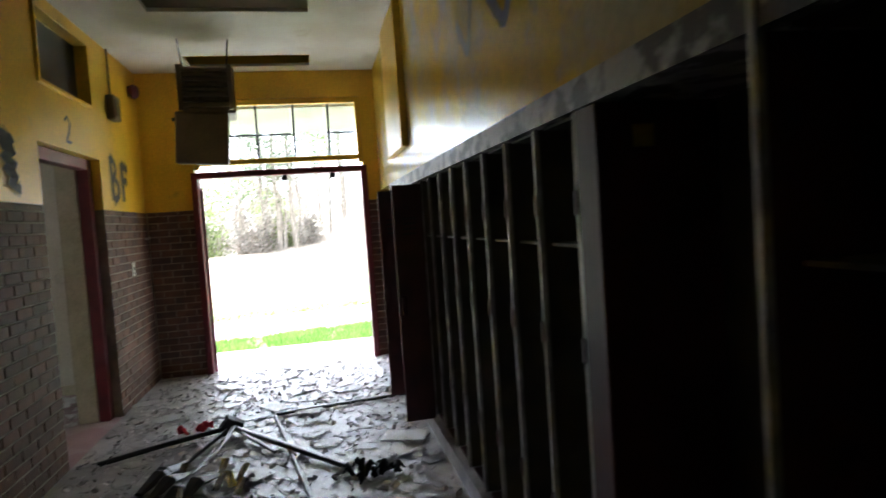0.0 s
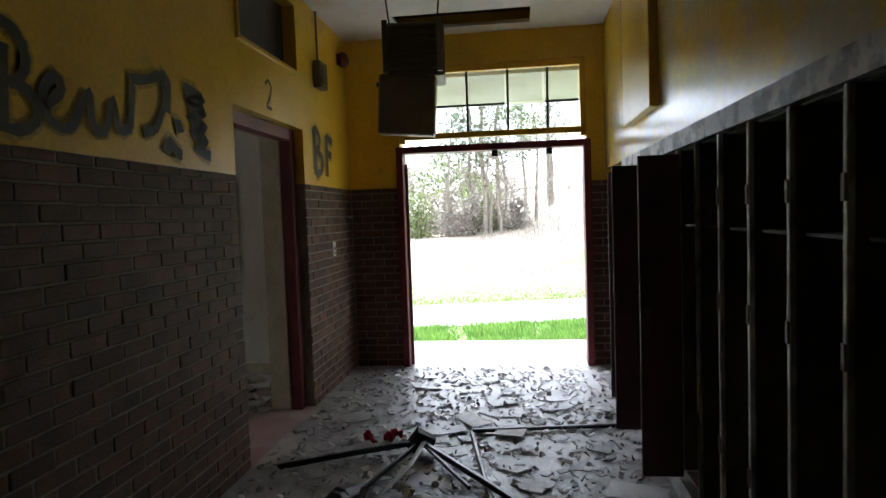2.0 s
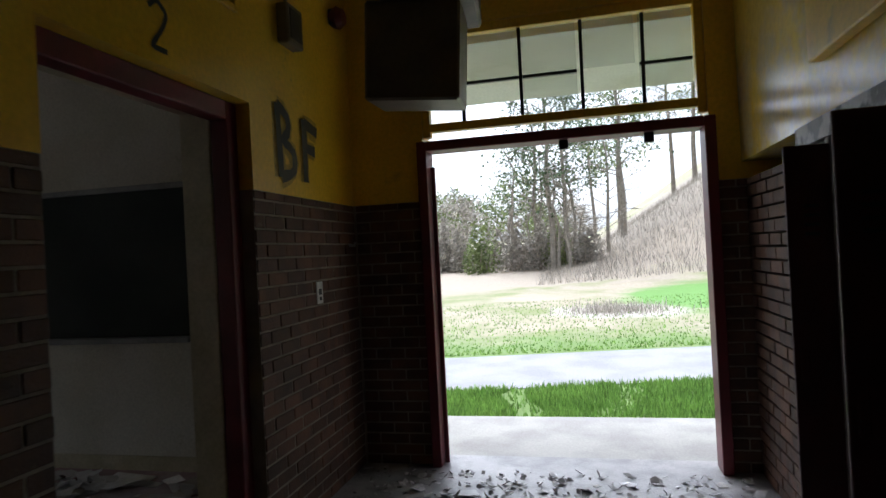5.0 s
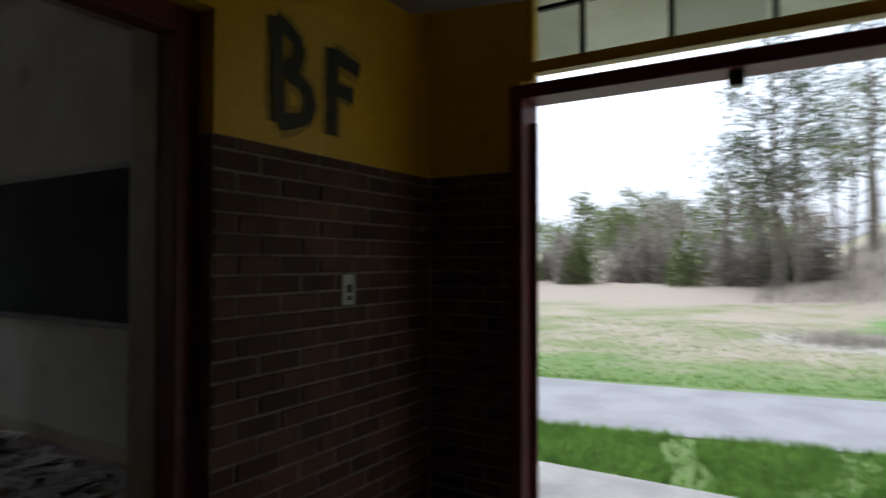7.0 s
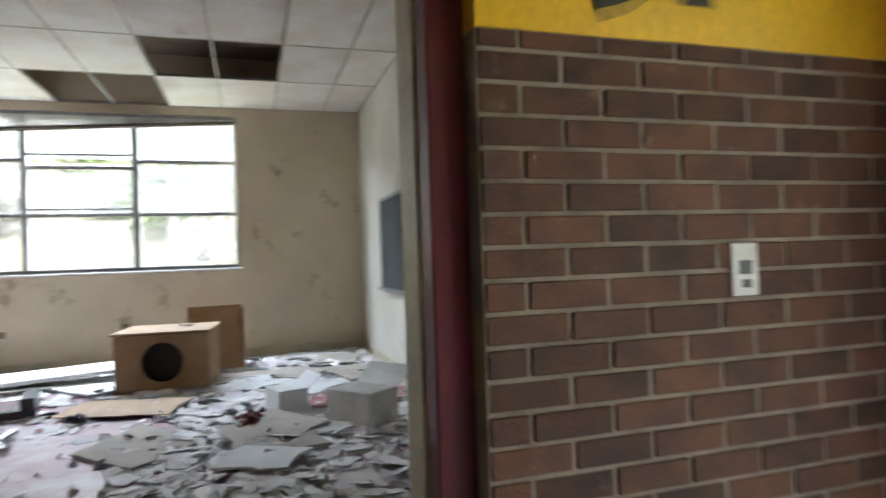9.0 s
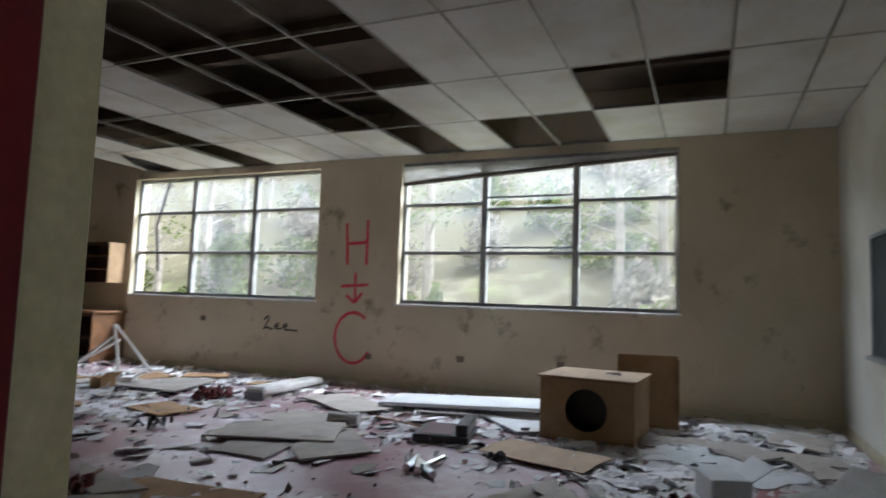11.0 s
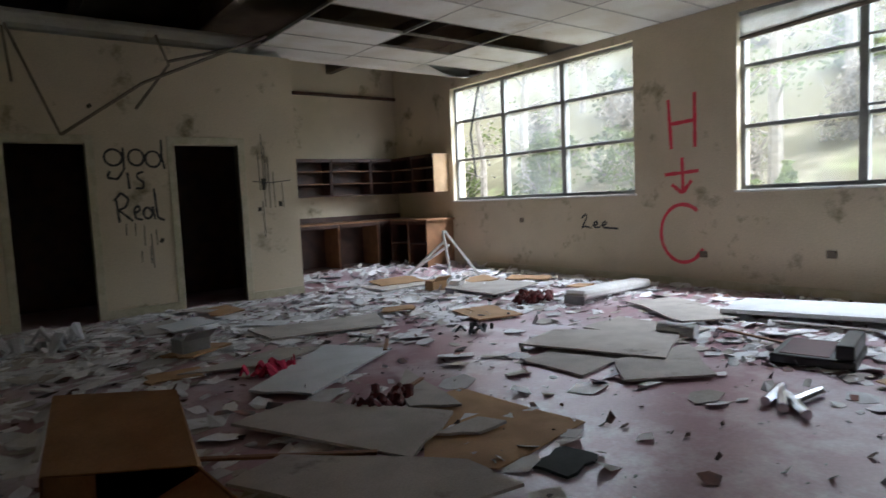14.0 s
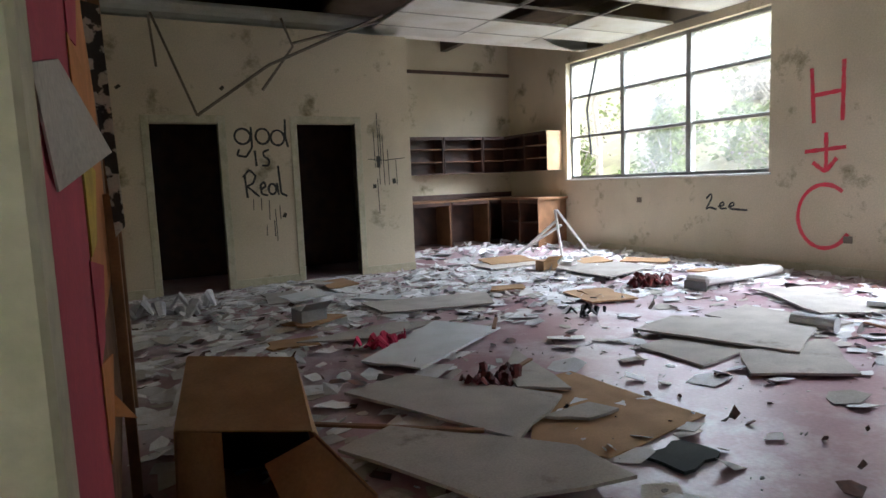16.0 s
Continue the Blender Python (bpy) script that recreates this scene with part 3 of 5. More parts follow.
part("socket", cuboid(0.008, 0.011, -0.017, 0.017, -0.012, 0.022), BLACK, ol)
part("socket", cuboid(0.008, 0.011, -0.012, 0.015, -0.045, -0.025), BLACK, ol)
hk = thing("wall_hook", "small bright metal hook by the corner", "hook", (-1.5, 7.17, 1.5))
part("hook", rod(bmesh.new(), [(0, 0, 0), (0.04, 0, -0.005), (0.045, 0, 0.02)], 0.012), EDGEMETAL, hk)
vent = thing("transom_opening", "dark boarded opening above the classroom door", "vent")
for b in ((4.87, 4.9, 2.59, 3.13), (5.86, 5.89, 2.59, 3.13), (4.9, 5.86, 2.59, 2.62), (4.9, 5.86, 3.1, 3.13)):
    part("frame", cuboid(-1.52, -1.48, *b, bevel=0.004), YELLOW, vent)
part("backing", cuboid(-1.59, -1.58, 4.9, 5.86, 2.62, 3.1), BLACK, vent)

# lockers: a run of open steel bays, some doors left
LX, LB, LT = 0.96, 0.11, 1.78
setting("ledge_lockers", cuboid(0.955, 1.32, -0.8, 6.24, LT + 0.003, 1.868), LEDGE, "ledge of peeling black and grey paint above lockers", "ledge")
setting("kerb_lockers", cuboid(0.93, 1.32, -0.8, 6.24, 0, LB - 0.003), CONCRETE, "low concrete kerb under the lockers", "kerb")
def locker(y):
    k = thing("locker", "doorless dark red steel locker with bare front edges", "locker", (LX, y, LB), group="row of lockers")
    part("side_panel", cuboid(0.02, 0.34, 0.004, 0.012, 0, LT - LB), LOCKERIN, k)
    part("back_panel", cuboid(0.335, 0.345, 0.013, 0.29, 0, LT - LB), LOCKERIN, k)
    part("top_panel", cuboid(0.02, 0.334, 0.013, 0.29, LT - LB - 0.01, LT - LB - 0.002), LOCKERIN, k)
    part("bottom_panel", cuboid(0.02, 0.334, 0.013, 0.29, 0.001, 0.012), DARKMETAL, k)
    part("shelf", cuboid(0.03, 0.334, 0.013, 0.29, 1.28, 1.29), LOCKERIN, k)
    part("front_edge", cuboid(0, 0.02, 0, 0.022, 0, LT - LB, bevel=0.003), EDGEMETAL, k)
    for z in (0.35, 0.95, 1.38):
        part("hinge", cuboid(-0.006, 0.0, 0.004, 0.02, z, z + 0.07), DARKMETAL, k)
    return k


lk = locker(1.94)
bays = [lk] + [copy_thing(lk, pose(LX, 1.94 + n * 0.33, LB)) for n in range(1, 13)]
for n in range(4):
    copy_thing(lk, pose(LX, 0.86 - n * 0.33, LB))
ep = thing("locker_end", "dark red steel end panel of the locker bank, yellow tag", "locker", (0, 0, 0))
part("end_panel", cuboid(LX - 0.005, 1.318, 1.80, 1.82, LB, LT, bevel=0.004), DARKMETAL, ep)
part("filler_panel", cuboid(LX, LX + 0.015, 1.821, 1.935, LB, LT), DARKMETAL, ep)
part("tag", cuboid(1.06, 1.12, 1.796, 1.799, 1.66, 1.72), mat("yellow_tag", (0.7, 0.6, 0.05), rough=0.6), ep)
np2 = thing("locker_end", "dark red steel end panel with a bare edge", "locker", (0, 0, 0))
part("end_panel", cuboid(LX, 1.318, 1.195, 1.21, LB, LT, bevel=0.004), DARKMETAL, np2)
part("front_edge", cuboid(LX - 0.012, LX + 0.01, 1.192, 1.213, LB, LT + 0.08, bevel=0.003), EDGEMETAL, np2)


def open_leaf(k, y, w):
    """The door of a locker, swung out at a right angle from its front."""
    y0 = y - k.matrix_basis.translation.y
    leaf = part("door", cuboid(-w, -0.012, y0, y0 + 0.018, 0.01, LT - LB - 0.03, bevel=0.004), DARKMETAL, k, "dark red steel door standing open")
    part("latch", cuboid(-w + 0.02, -w + 0.05, y0 - 0.015, y0 - 0.0005, 0.75, 0.88, bevel=0.004), DARKMETAL, leaf)
    for n in range(4):
        part("vent_slot", cuboid(-w + 0.06, -0.06, y0 - 0.003, y0 - 0.0005, 1.3 + n * 0.035, 1.312 + n * 0.035), BLACK, leaf)


for k, y, w in ((bays[8], 4.47, 0.215), (bays[10], 5.16, 0.24), (bays[12], 5.84, 0.17)):
    tagged(k, "dark red steel locker with its door open", "locker", "row of lockers")
    open_leaf(k, y, w)

# ---- corridor graffiti ----
def hazed(c, k):
    return tuple(a * (1 - k) + b * k for a, b in zip(c, (0.03, 0.028, 0.022)))


OVERSPRAY = mat("thin_black_overspray", hazed((0.78, 0.48, 0.012), 0.55), hazed((0.74, 0.45, 0.012), 0.3), 0.5, 30, 160, 0.02)


def west(u, v, out):
    return Vector((-1.5 + out, u, v))


def scrawl(name, lines, width, place, material, label):
    if material == SPRAY and place == west:
        mist = part(name + "_overspray", strokes(lines, width * 1.9, place, 0.0008), OVERSPRAY)
        tagged(mist, "thin black overspray round sprayed letters", "graffiti", kind="structure")
        place = lambda u, v, out: west(u, v, out + 0.004)
    ob = part(name, strokes(lines, width, place), material)
    return tagged(ob, label, "graffiti", kind="structure")


scrawl("graffiti_2", [[(5.28, 2.40), (5.33, 2.44), (5.385, 2.40), (5.36, 2.34), (5.29, 2.25), (5.38, 2.25)]], 0.022, west, MARKER, "black numeral 2 above the classroom door")
scrawl("graffiti_bf", [[(6.24, 2.25), (6.26, 1.86)], [(6.24, 2.24), (6.36, 2.2), (6.36, 2.1), (6.26, 2.06), (6.42, 2.02), (6.42, 1.9), (6.26, 1.86)], [(6.55, 2.22), (6.55, 1.86)], [(6.55, 2.2), (6.72, 2.17)], [(6.55, 2.06), (6.68, 2.05)]], 0.062, west, SPRAY, "black sprayed letters BF on yellow paint")
SCRAWL = [[(3.12, 1.83), (3.14, 2.1)], arc(3.13, 2.07, 0.1, 0.1, 120, -80), arc(3.16, 1.9, 0.11, 0.08, 90, -150),
          [(3.3, 1.92), (3.4, 2.0), (3.36, 2.05), (3.29, 1.98), (3.31, 1.87), (3.42, 1.85), (3.5, 1.97), (3.54, 2.03), (3.54, 1.88), (3.62, 1.86), (3.68, 2.03), (3.7, 1.88), (3.78, 1.9), (3.82, 2.1)],
          [(3.8, 2.12), (3.95, 2.15), (4.04, 2.2), (4.07, 2.08), (3.98, 1.93), (3.88, 1.9)], [(4.03, 2.2), (4.1, 2.18), (4.08, 2.02)]]
scrawl("graffiti_scrawl", SCRAWL, 0.045, west, SPRAY, "black sprayed illegible scrawl on yellow paint")
scrawl("graffiti_patch", [[(4.24, 2.17), (4.45, 2.15), (4.25, 2.1), (4.46, 2.08), (4.26, 2.03), (4.46, 2.0), (4.28, 1.96), (4.46, 1.93), (4.32, 1.88), (4.48, 1.85)], [(4.14, 1.97), (4.18, 1.98), (4.19, 1.94)], [(4.05, 1.83), (4.09, 1.9), (4.14, 1.84), (4.19, 1.83)]], 0.06, west, SPRAY, "black sprayed blot on yellow paint")


def east(u, v, out):
    return Vector((0.98 - out, u, v))


scrawl("graffiti_smear", [[(2.0, 2.35), (2.2, 2.2), (2.4, 2.4), (2.55, 2.22), (2.75, 2.4)], [(3.0, 2.5), (3.1, 2.25), (3.3, 2.45)]], 0.06, east, mat("grey_smear", (0.33, 0.30, 0.24), (0.24, 0.22, 0.18), 0.5, 9), "grey smeared scrawl on worn yellow paint")

# ---- corridor floor litter ----
def flakes(name, count, x0, x1, y0, y1, size, material, label, seed, keep=None, curl=0.02):
    r = random.Random(seed)
    bm = bmesh.new()
    for _ in range(count):
        x, y = r.uniform(x0, x1), r.uniform(y0, y1)
        if keep and r.random() > keep(x, y):
            continue
        s = size * r.choice((0.35, 0.5, 0.6, 0.8, 1.0, 1.5))
        a = r.uniform(0, math.tau)
        n = r.choice((4, 4, 5, 6))
        z = r.uniform(0.004, 0.018)
        tx, ty = r.gauss(0, curl), r.gauss(0, curl)
        ring = []
        for k in range(n):
            t, q = a + k * math.tau / n, s * r.uniform(0.6, 1.1)
            dx, dy = q * math.cos(t), q * math.sin(t) * 0.75
            ring.append(bm.verts.new((x + dx, y + dy, max(0.003, z + tx * dx / s + ty * dy / s))))
        bot = [bm.verts.new(v.co - Vector((0, 0, 0.0025))) for v in ring]
        bm.faces.new(ring)
        for k in range(n):
            bm.faces.new((bot[k], bot[(k + 1) % n], ring[(k + 1) % n], ring[k]))
    return tagged(part(name, bm, material), label, "litter", kind="stuff")


flakes("paint_flakes", 4200, -1.45, 0.9, 0.5, 7.2, 0.028, FLAKE, "grey curled paint flakes strewn over concrete", 3, curl=0.012)
flakes("floor_chips", 90, -1.4, 0.85, 3.2, 7.1, 0.15, mat("pale_floor_chip", (0.40, 0.39, 0.39), (0.28, 0.27, 0.27), 0.5, 6, 70, 0.2, piece=0.25), "pale broken sheets of floor coating", 5, curl=0.006)

um = thing("broken_tripod", "broken black folding stand lying collapsed on the floor", "stand", (-0.5, 5.05, 0))
for e, r in (((-0.82, -0.3, 0.02), 0.018), ((0.8, -0.95, 0.02), 0.02), ((0.35, -0.55, 0.03), 0.012), ((-0.3, -0.85, 0.02), 0.014)):
    part("leg", rod(bmesh.new(), [(0, 0, 0.07), (e[0] * 0.5, e[1] * 0.5, 0.05), e], r), BLACK, um)
part("hub", rod(bmesh.new(), [(-0.06, 0, 0.03), (0, 0, 0.1), (0.08, 0.02, 0.06)], [0.05, 0.07, 0.04], 8), BLACK, um)
part("strap", rod(bmesh.new(), [(0.03, -0.05, 0.09), (0.0, -0.4, 0.08), (-0.12, -0.8, 0.06), (-0.25, -1.05, 0.04)], 0.016, 6, 0.3), GREY, um)
pole = thing("metal_pole", "thin black metal pole lying on the floor", "pole", (-0.2, 5.4, 0.02))
part("shaft", rod(bmesh.new(), [(0, 0, 0), (1.1, 0.14, 0)], 0.014), BLACK, pole)
pole2 = thing("metal_pole", "thin grey metal rod lying on the floor", "pole", (-0.2, 5.35, 0.02))
part("shaft", rod(bmesh.new(), [(0, 0, 0), (0.3, -1.7, 0)], 0.014), GREY, pole2)
bag = thing("plastic_bag", "torn black plastic bag with silver foil strips", "bag", (-0.72, 4.15, 0))
r = random.Random(8)
for k in range(5):
    x, y = r.uniform(-0.16, 0.16), r.uniform(-0.2, 0.2)
    part("fold", rod(bmesh.new(), [(x - 0.08, y - 0.16, 0.02), (x, y, r.uniform(0.06, 0.1)), (x + 0.1, y + 0.2, 0.03)], [0.03, 0.06, 0.02], 6, 0.5), BLACK, bag)
for k in range(7):
    x, y = r.uniform(0.0, 0.4), r.uniform(-0.3, 0.12)
    part("foil_strip", rod(bmesh.new(), [(x, y, 0.03), (x + r.uniform(-0.05, 0.08), y + 0.1, 0.09), (x + r.uniform(0, 0.08), y + 0.2, 0.03)], 0.022, 4, 0.25), SILVER, bag)


def clump(name, at, size, material, label, category, seed, n=16):
    r = random.Random(seed)
    c = thing(name, label, category, at)
    bm = bmesh.new()
    for _ in range(n):
        a, q = r.uniform(0, math.tau), size * r.uniform(0.2, 1)
        p = Vector((q * math.cos(a), q * math.sin(a) * 0.6, r.uniform(0.01, size * 0.35)))
        d = Vector((r.uniform(-1, 1), r.uniform(-1, 1), r.uniform(-0.1, 0.4))) * size * 0.5
        mid = p + d * 0.5 + Vector((0, 0, size * 0.12))
        end = p + d
        end.z = max(0.006, end.z * 0.4)
        p.z = max(0.008, p.z * 0.5)
        rod(bm, [p, mid, end], [size * 0.1, size * 0.16, size * 0.06], 5, 0.6)
    part("folds", bm, material, c)
    return c


clump("red_cloth", (-0.77, 5.25, 0), 0.13, mat("red_cloth", (0.5, 0.02, 0.05), (0.35, 0.015, 0.035), 0.8, 9), "crumpled red cloth on the floor", "cloth", 1)
clump("black_shoe", (0.48, 3.95, 0), 0.15, BLACK, "black crumpled shoe lying by the lockers", "shoe", 2, 22)
for x, y, a, w, l in ((-0.22, 5.62, 35, 0.16, 0.3), (0.06, 5.4, -12, 0.2, 0.2), (0.72, 4.5, 70, 0.2, 0.3)):
    p = thing("paper_sheet", "white sheet of paper on the corridor floor", "paper", (x, y, 0.022), a, group="corridor papers")
    part("sheet", cuboid(-w / 2, w / 2, -l / 2, l / 2, 0, 0.003), PAPER, p)

# ---- classroom graffiti and stains ----
def window_wall(u, v, out):
    return Vector((WX + out, u, v))


def closet_wall(u, v, out):
    return Vector((-u, CY + out, v))


scrawl("graffiti_hc", [[(0.56, 2.42), (0.60, 1.78)], [(0.93, 2.46), (0.93, 1.78)], [(0.58, 2.1), (0.93, 2.12)], [(0.75, 1.66), (0.76, 1.2)], [(0.5, 1.45), (0.98, 1.48)], [(0.6, 1.32), (0.75, 1.2), (0.88, 1.36)], arc(0.75, 0.68, 0.32, 0.38, 50, 330, 18)], 0.05, window_wall, REDSPRAY, "red sprayed letters H + C on cream wall")
scrawl("graffiti_lee", [[(-0.92, 0.88), (-0.84, 0.95), (-0.82, 0.90), (-0.90, 0.76), (-0.93, 0.73), (-0.86, 0.76), (-0.74, 0.73)], [(-0.72, 0.77), (-0.62, 0.79), (-0.64, 0.84), (-0.70, 0.80), (-0.68, 0.74), (-0.58, 0.75)], [(-0.56, 0.77), (-0.46, 0.79), (-0.48, 0.84), (-0.54, 0.80), (-0.52, 0.74), (-0.44, 0.74)], [(-0.5, 0.74), (-0.26, 0.73)]], 0.03, window_wall, MARKER, "black handwritten name on cream wall")
k = 3.16
GOD = [arc(k + 0.11, 1.94, 0.1, 0.1, 0, 360), [(k + 0.22, 2.06), (k + 0.22, 1.8), (k + 0.14, 1.68), (k + 0.03, 1.7), (k + 0.06, 1.78)],
       arc(k + 0.36, 1.94, 0.09, 0.1, 0, 360), arc(k + 0.55, 1.92, 0.09, 0.1, 0, 360), [(k + 0.66, 2.16), (k + 0.65, 1.95), (k + 0.68, 1.8)],
       [(k + 0.25, 1.76), (k + 0.26, 1.56)], [(k + 0.43, 1.77), (k + 0.35, 1.74), (k + 0.36, 1.68), (k + 0.43, 1.64), (k + 0.41, 1.56), (k + 0.33, 1.57)],
       [(k + 0.1, 1.46), (k + 0.12, 1.16)], [(k + 0.08, 1.42), (k + 0.16, 1.52), (k + 0.24, 1.44), (k + 0.2, 1.34), (k + 0.12, 1.31), (k + 0.27, 1.17)],
       [(k + 0.29, 1.26), (k + 0.36, 1.3), (k + 0.34, 1.36), (k + 0.29, 1.32), (k + 0.3, 1.2), (k + 0.38, 1.18)], arc(k + 0.44, 1.26, 0.05, 0.07, 0, 360), [(k + 0.5, 1.34), (k + 0.52, 1.18)], [(k + 0.53, 1.56), (k + 0.55, 1.2), (k + 0.63, 1.16)]]
scrawl("graffiti_words", GOD, 0.03, closet_wall, MARKER, "black handwritten words god is real on closet wall")
r = random.Random(4)
drips = [[(u, z), (u + r.uniform(-0.01, 0.01), z - r.uniform(0.1, 0.5))] for u, z in ((3.35, 1.14), (3.45, 1.15), (3.55, 1.12), (3.62, 1.0), (3.68, 1.05), (3.6, 0.85), (3.5, 0.8))]
drips += [[(u, z), (u + 0.01, z - l)] for u, z, l in ((5.04, 2.0, 0.5), (5.1, 2.26, 1.0), (5.13, 2.1, 0.55), (5.17, 1.95, 0.7), (5.24, 1.75, 0.5), (5.07, 1.35, 0.5), (5.36, 1.6, 0.35))]
drips += [[(4.94, 1.62), (5.2, 1.6), (5.5, 1.63)]]
scrawl("graffiti_drips", drips, 0.012, closet_wall, MARKER, "thin black paint drips down the closet wall")
scrawl("graffiti_blots", [[(5.1, 1.66), (5.1, 1.5)], [(5.32, 1.34), (5.33, 1.27)], [(5.0, 1.24), (5.05, 1.24)], [(3.72, 0.92), (3.76, 0.9)], [(1.9, 2.53), (1.92, 2.5)], [(3.05, 2.55), (3.08, 2.52)]], 0.06, closet_wall, SPRAY, "small dark holes and blots on the closet wall")
for u, z in ((2.5, 0.48), (3.9, 0.5), (1.03, 0.42), (-2.2, 0.85)):
    o = thing("wall_outlet", "small broken outlet box on the window wall", "outlet", (WX, u, z), group="window wall outlets")
    part("box", cuboid(0.001, 0.012, -0.05, 0.05, -0.04, 0.04, bevel=0.003), HEATER, o)

# slate board and its tray
sb = thing("slate_board", "dark green slate board on whitewashed wall", "board")
part("surface", cuboid(-7.62, -2.6, RY - 0.03, RY - 0.002, 0.94, 1.96), BOARD, sb)
for b in ((-7.66, -7.62, 0.9, 2.0), (-2.6, -2.56, 0.9, 2.0)):
    part("frame", cuboid(b[0], b[1], RY - 0.04, RY - 0.002, b[2], b[3], bevel=0.004), GREY, sb)
part("frame", cuboid(-7.62, -2.6, RY - 0.04, RY - 0.002, 1.961, 2.0, bevel=0.004), GREY, sb)
part("tray", cuboid(-7.62, -2.6, RY - 0.09, RY - 0.002, 0.9, 0.939, bevel=0.004), GREY, sb)

# notice board beside the door, backing paper torn
nb = thing("notice_board", "torn notice board with crimson backing paper", "notice board")
part("backing", cuboid(-1.78, -1.722, 1.2, 4.5, 0.3, 2.75), CORK, nb)
part("backing_paper", cuboid(-1.785, -1.7805, 3.5, 4.45, 0.45, 2.73), PINKPAPER, nb, "crimson paper, torn at its edge")
part("border_paper", cuboid(-1.787, -1.7806, 1.9, 3.49, 0.9, 2.73), ORANGEPAPER, nb, "orange paper strip")
part("end_post", cuboid(-1.84, -1.722, 1.1, 1.198, 0, 3.1, bevel=0.006), CORK, nb)
part("border_strip", sheet(*((-1.785, 2.5, 1.988), (-1.847, 2.5, 1.974), (-1.864, 2.5, 1.153), (-1.828, 2.5, 1.112)), thick=0.003), BORDER, nb, "mottled black and white border strip hanging off")
part("hanging_flap", sheet(*((-1.791, 4.4, 1.417), (-1.793, 4.02, 1.492), (-1.854, 3.95, 1.35), (-1.789, 4.2, 1.283)), thick=0.003), PANEL, nb, "pale torn sheet hanging loose")
part("folded_strip", sheet(*((-1.752, 3.4, 0.797), (-1.77, 3.3, 0.774), (-1.848, 3.3, 0.653), (-1.751, 3.4, 0.715)), thick=0.003), ORANGEPAPER, nb, "orange paper folded over")
for k in range(7):
    u, v = 3.44 + 0.05 * math.sin(k * 2.3), 0.75 + k * 0.25
    part("torn_strip", sheet((-1.79, u + 0.1, v - 0.12), (-1.795, u - 0.1, v - 0.1), (-1.806, u - 0.16, v + 0.09), (-1.79, u + 0.12, v + 0.13), 0.003), (ORANGEPAPER, PINKPAPER, TORNYELLOW)[k % 3], nb)
lp = thing("leaning_plank", "tall brown plank leaning on the classroom wall", "plank", (-1.80, 2.35, 0))
part("board", cuboid(-0.035, 0.005, -0.1, 0.1, 0, 1.28, bevel=0.003, m=pose(0, 0, 0, 0, 0, 0)), MIDWOOD, lp)

# open cardboard box near the door
cb = thing("cardboard_box", "large brown cardboard box lying open, flaps bent", "box", (-2.2, 2.5, 0))
AT = Vector((-2.2, 2.5, 0))
CORNER = {n: Vector(p) - AT for n, p in {"A": (-2.08, 1.98, 0.47), "B": (-2.52, 2.3, 0.47), "C": (-2.393, 3.053, 0.4), "D": (-1.962, 2.777, 0.4), "a": (-2.03, 1.96, 0.006), "b": (-2.62, 2.28, 0.006), "c": (-2.56, 3.0, 0.006), "d": (-1.95, 2.72, 0.006)}.items()}
for n, q in (("top_side", "ABCD"), ("side", "BbcC"), ("side", "aADd"), ("back_side", "BAab"), ("bottom_side", "adcb")):
    part(n, sheet(*(CORNER[k] for k in q)), CARD, cb)
D, C, lo = CORNER["D"], CORNER["C"], Vector((0, 0, -0.39))
part("flap", sheet(D + Vector((-0.004, 0.008, 0)), D + Vector((0.02, 0.05, -0.39)), D.lerp(C, 0.36) + Vector((0.02, 0.06, -0.385)), D.lerp(C, 0.34) + Vector((0, 0.012, 0))), CARD, cb)
part("flap", sheet(C + Vector((-0.01, 0.01, -0.02)), C + Vector((-0.12, 0.3, -0.14)), C + Vector((0.1, 0.36, -0.3)), C + Vector((0.16, -0.04, -0.1))), CARD, cb)
part("flap", sheet(C + Vector((-0.012, 0.0, 0)), C + Vector((-0.13, 0.31, -0.13)), CORNER["c"] + Vector((-0.02, 0.22, 0)), CORNER["c"] + Vector((-0.01, 0.01, 0))), CARD, cb)
# black sheet set across the box's inside, its dark shade put into colour
part("liner", sheet(CORNER["a"].lerp(CORNER["d"], 0.4) + Vector((0, 0, 0.03)), CORNER["b"].lerp(CORNER["c"], 0.4) + Vector((0.06, 0, 0.03)), CORNER["B"].lerp(CORNER["C"], 0.4) + Vector((0.02, 0, -0.05)), CORNER["A"].lerp(CORNER["D"], 0.4) + Vector((-0.02, 0, -0.05))), BLACK, cb, "black sheet across the inside, standing in for shade")

# plywood speaker cabinet with a round hole
pb = thing("speaker_cabinet", "tan plywood speaker cabinet with a round black opening", "speaker cabinet", (-7.5, 4.63, 0), -4)
bm = bmesh.new()
ring, sq = [], []
for k in range(32):
    a = k * math.tau / 32
    c, s = math.cos(a), math.sin(a)
    q = 1 / max(abs(c), abs(s))
    ring.append(((0.2 * c), 0.30 + 0.2 * s))
    sq.append((0.44 * c * q, 0.3 + 0.28 * s * q))
for k in range(32):
    j = (k + 1) % 32
    vs = [bm.verts.new((0.0, y, z)) for y, z in (ring[k], sq[k], sq[j], ring[j])]
    bm.faces.new(vs)
    vs2 = [bm.verts.new((-0.02, y, z)) for y, z in (ring[k], ring[j])]
    bm.faces.new((vs[0], vs[3], vs2[1], vs2[0]))
bmesh.ops.remove_doubles(bm, verts=bm.verts, dist=1e-4)
FACE = pose(0.4, 0, 0, 0, 0, 0)
front = part("front_panel", bm, PLY, pb)
front.matrix_basis = FACE
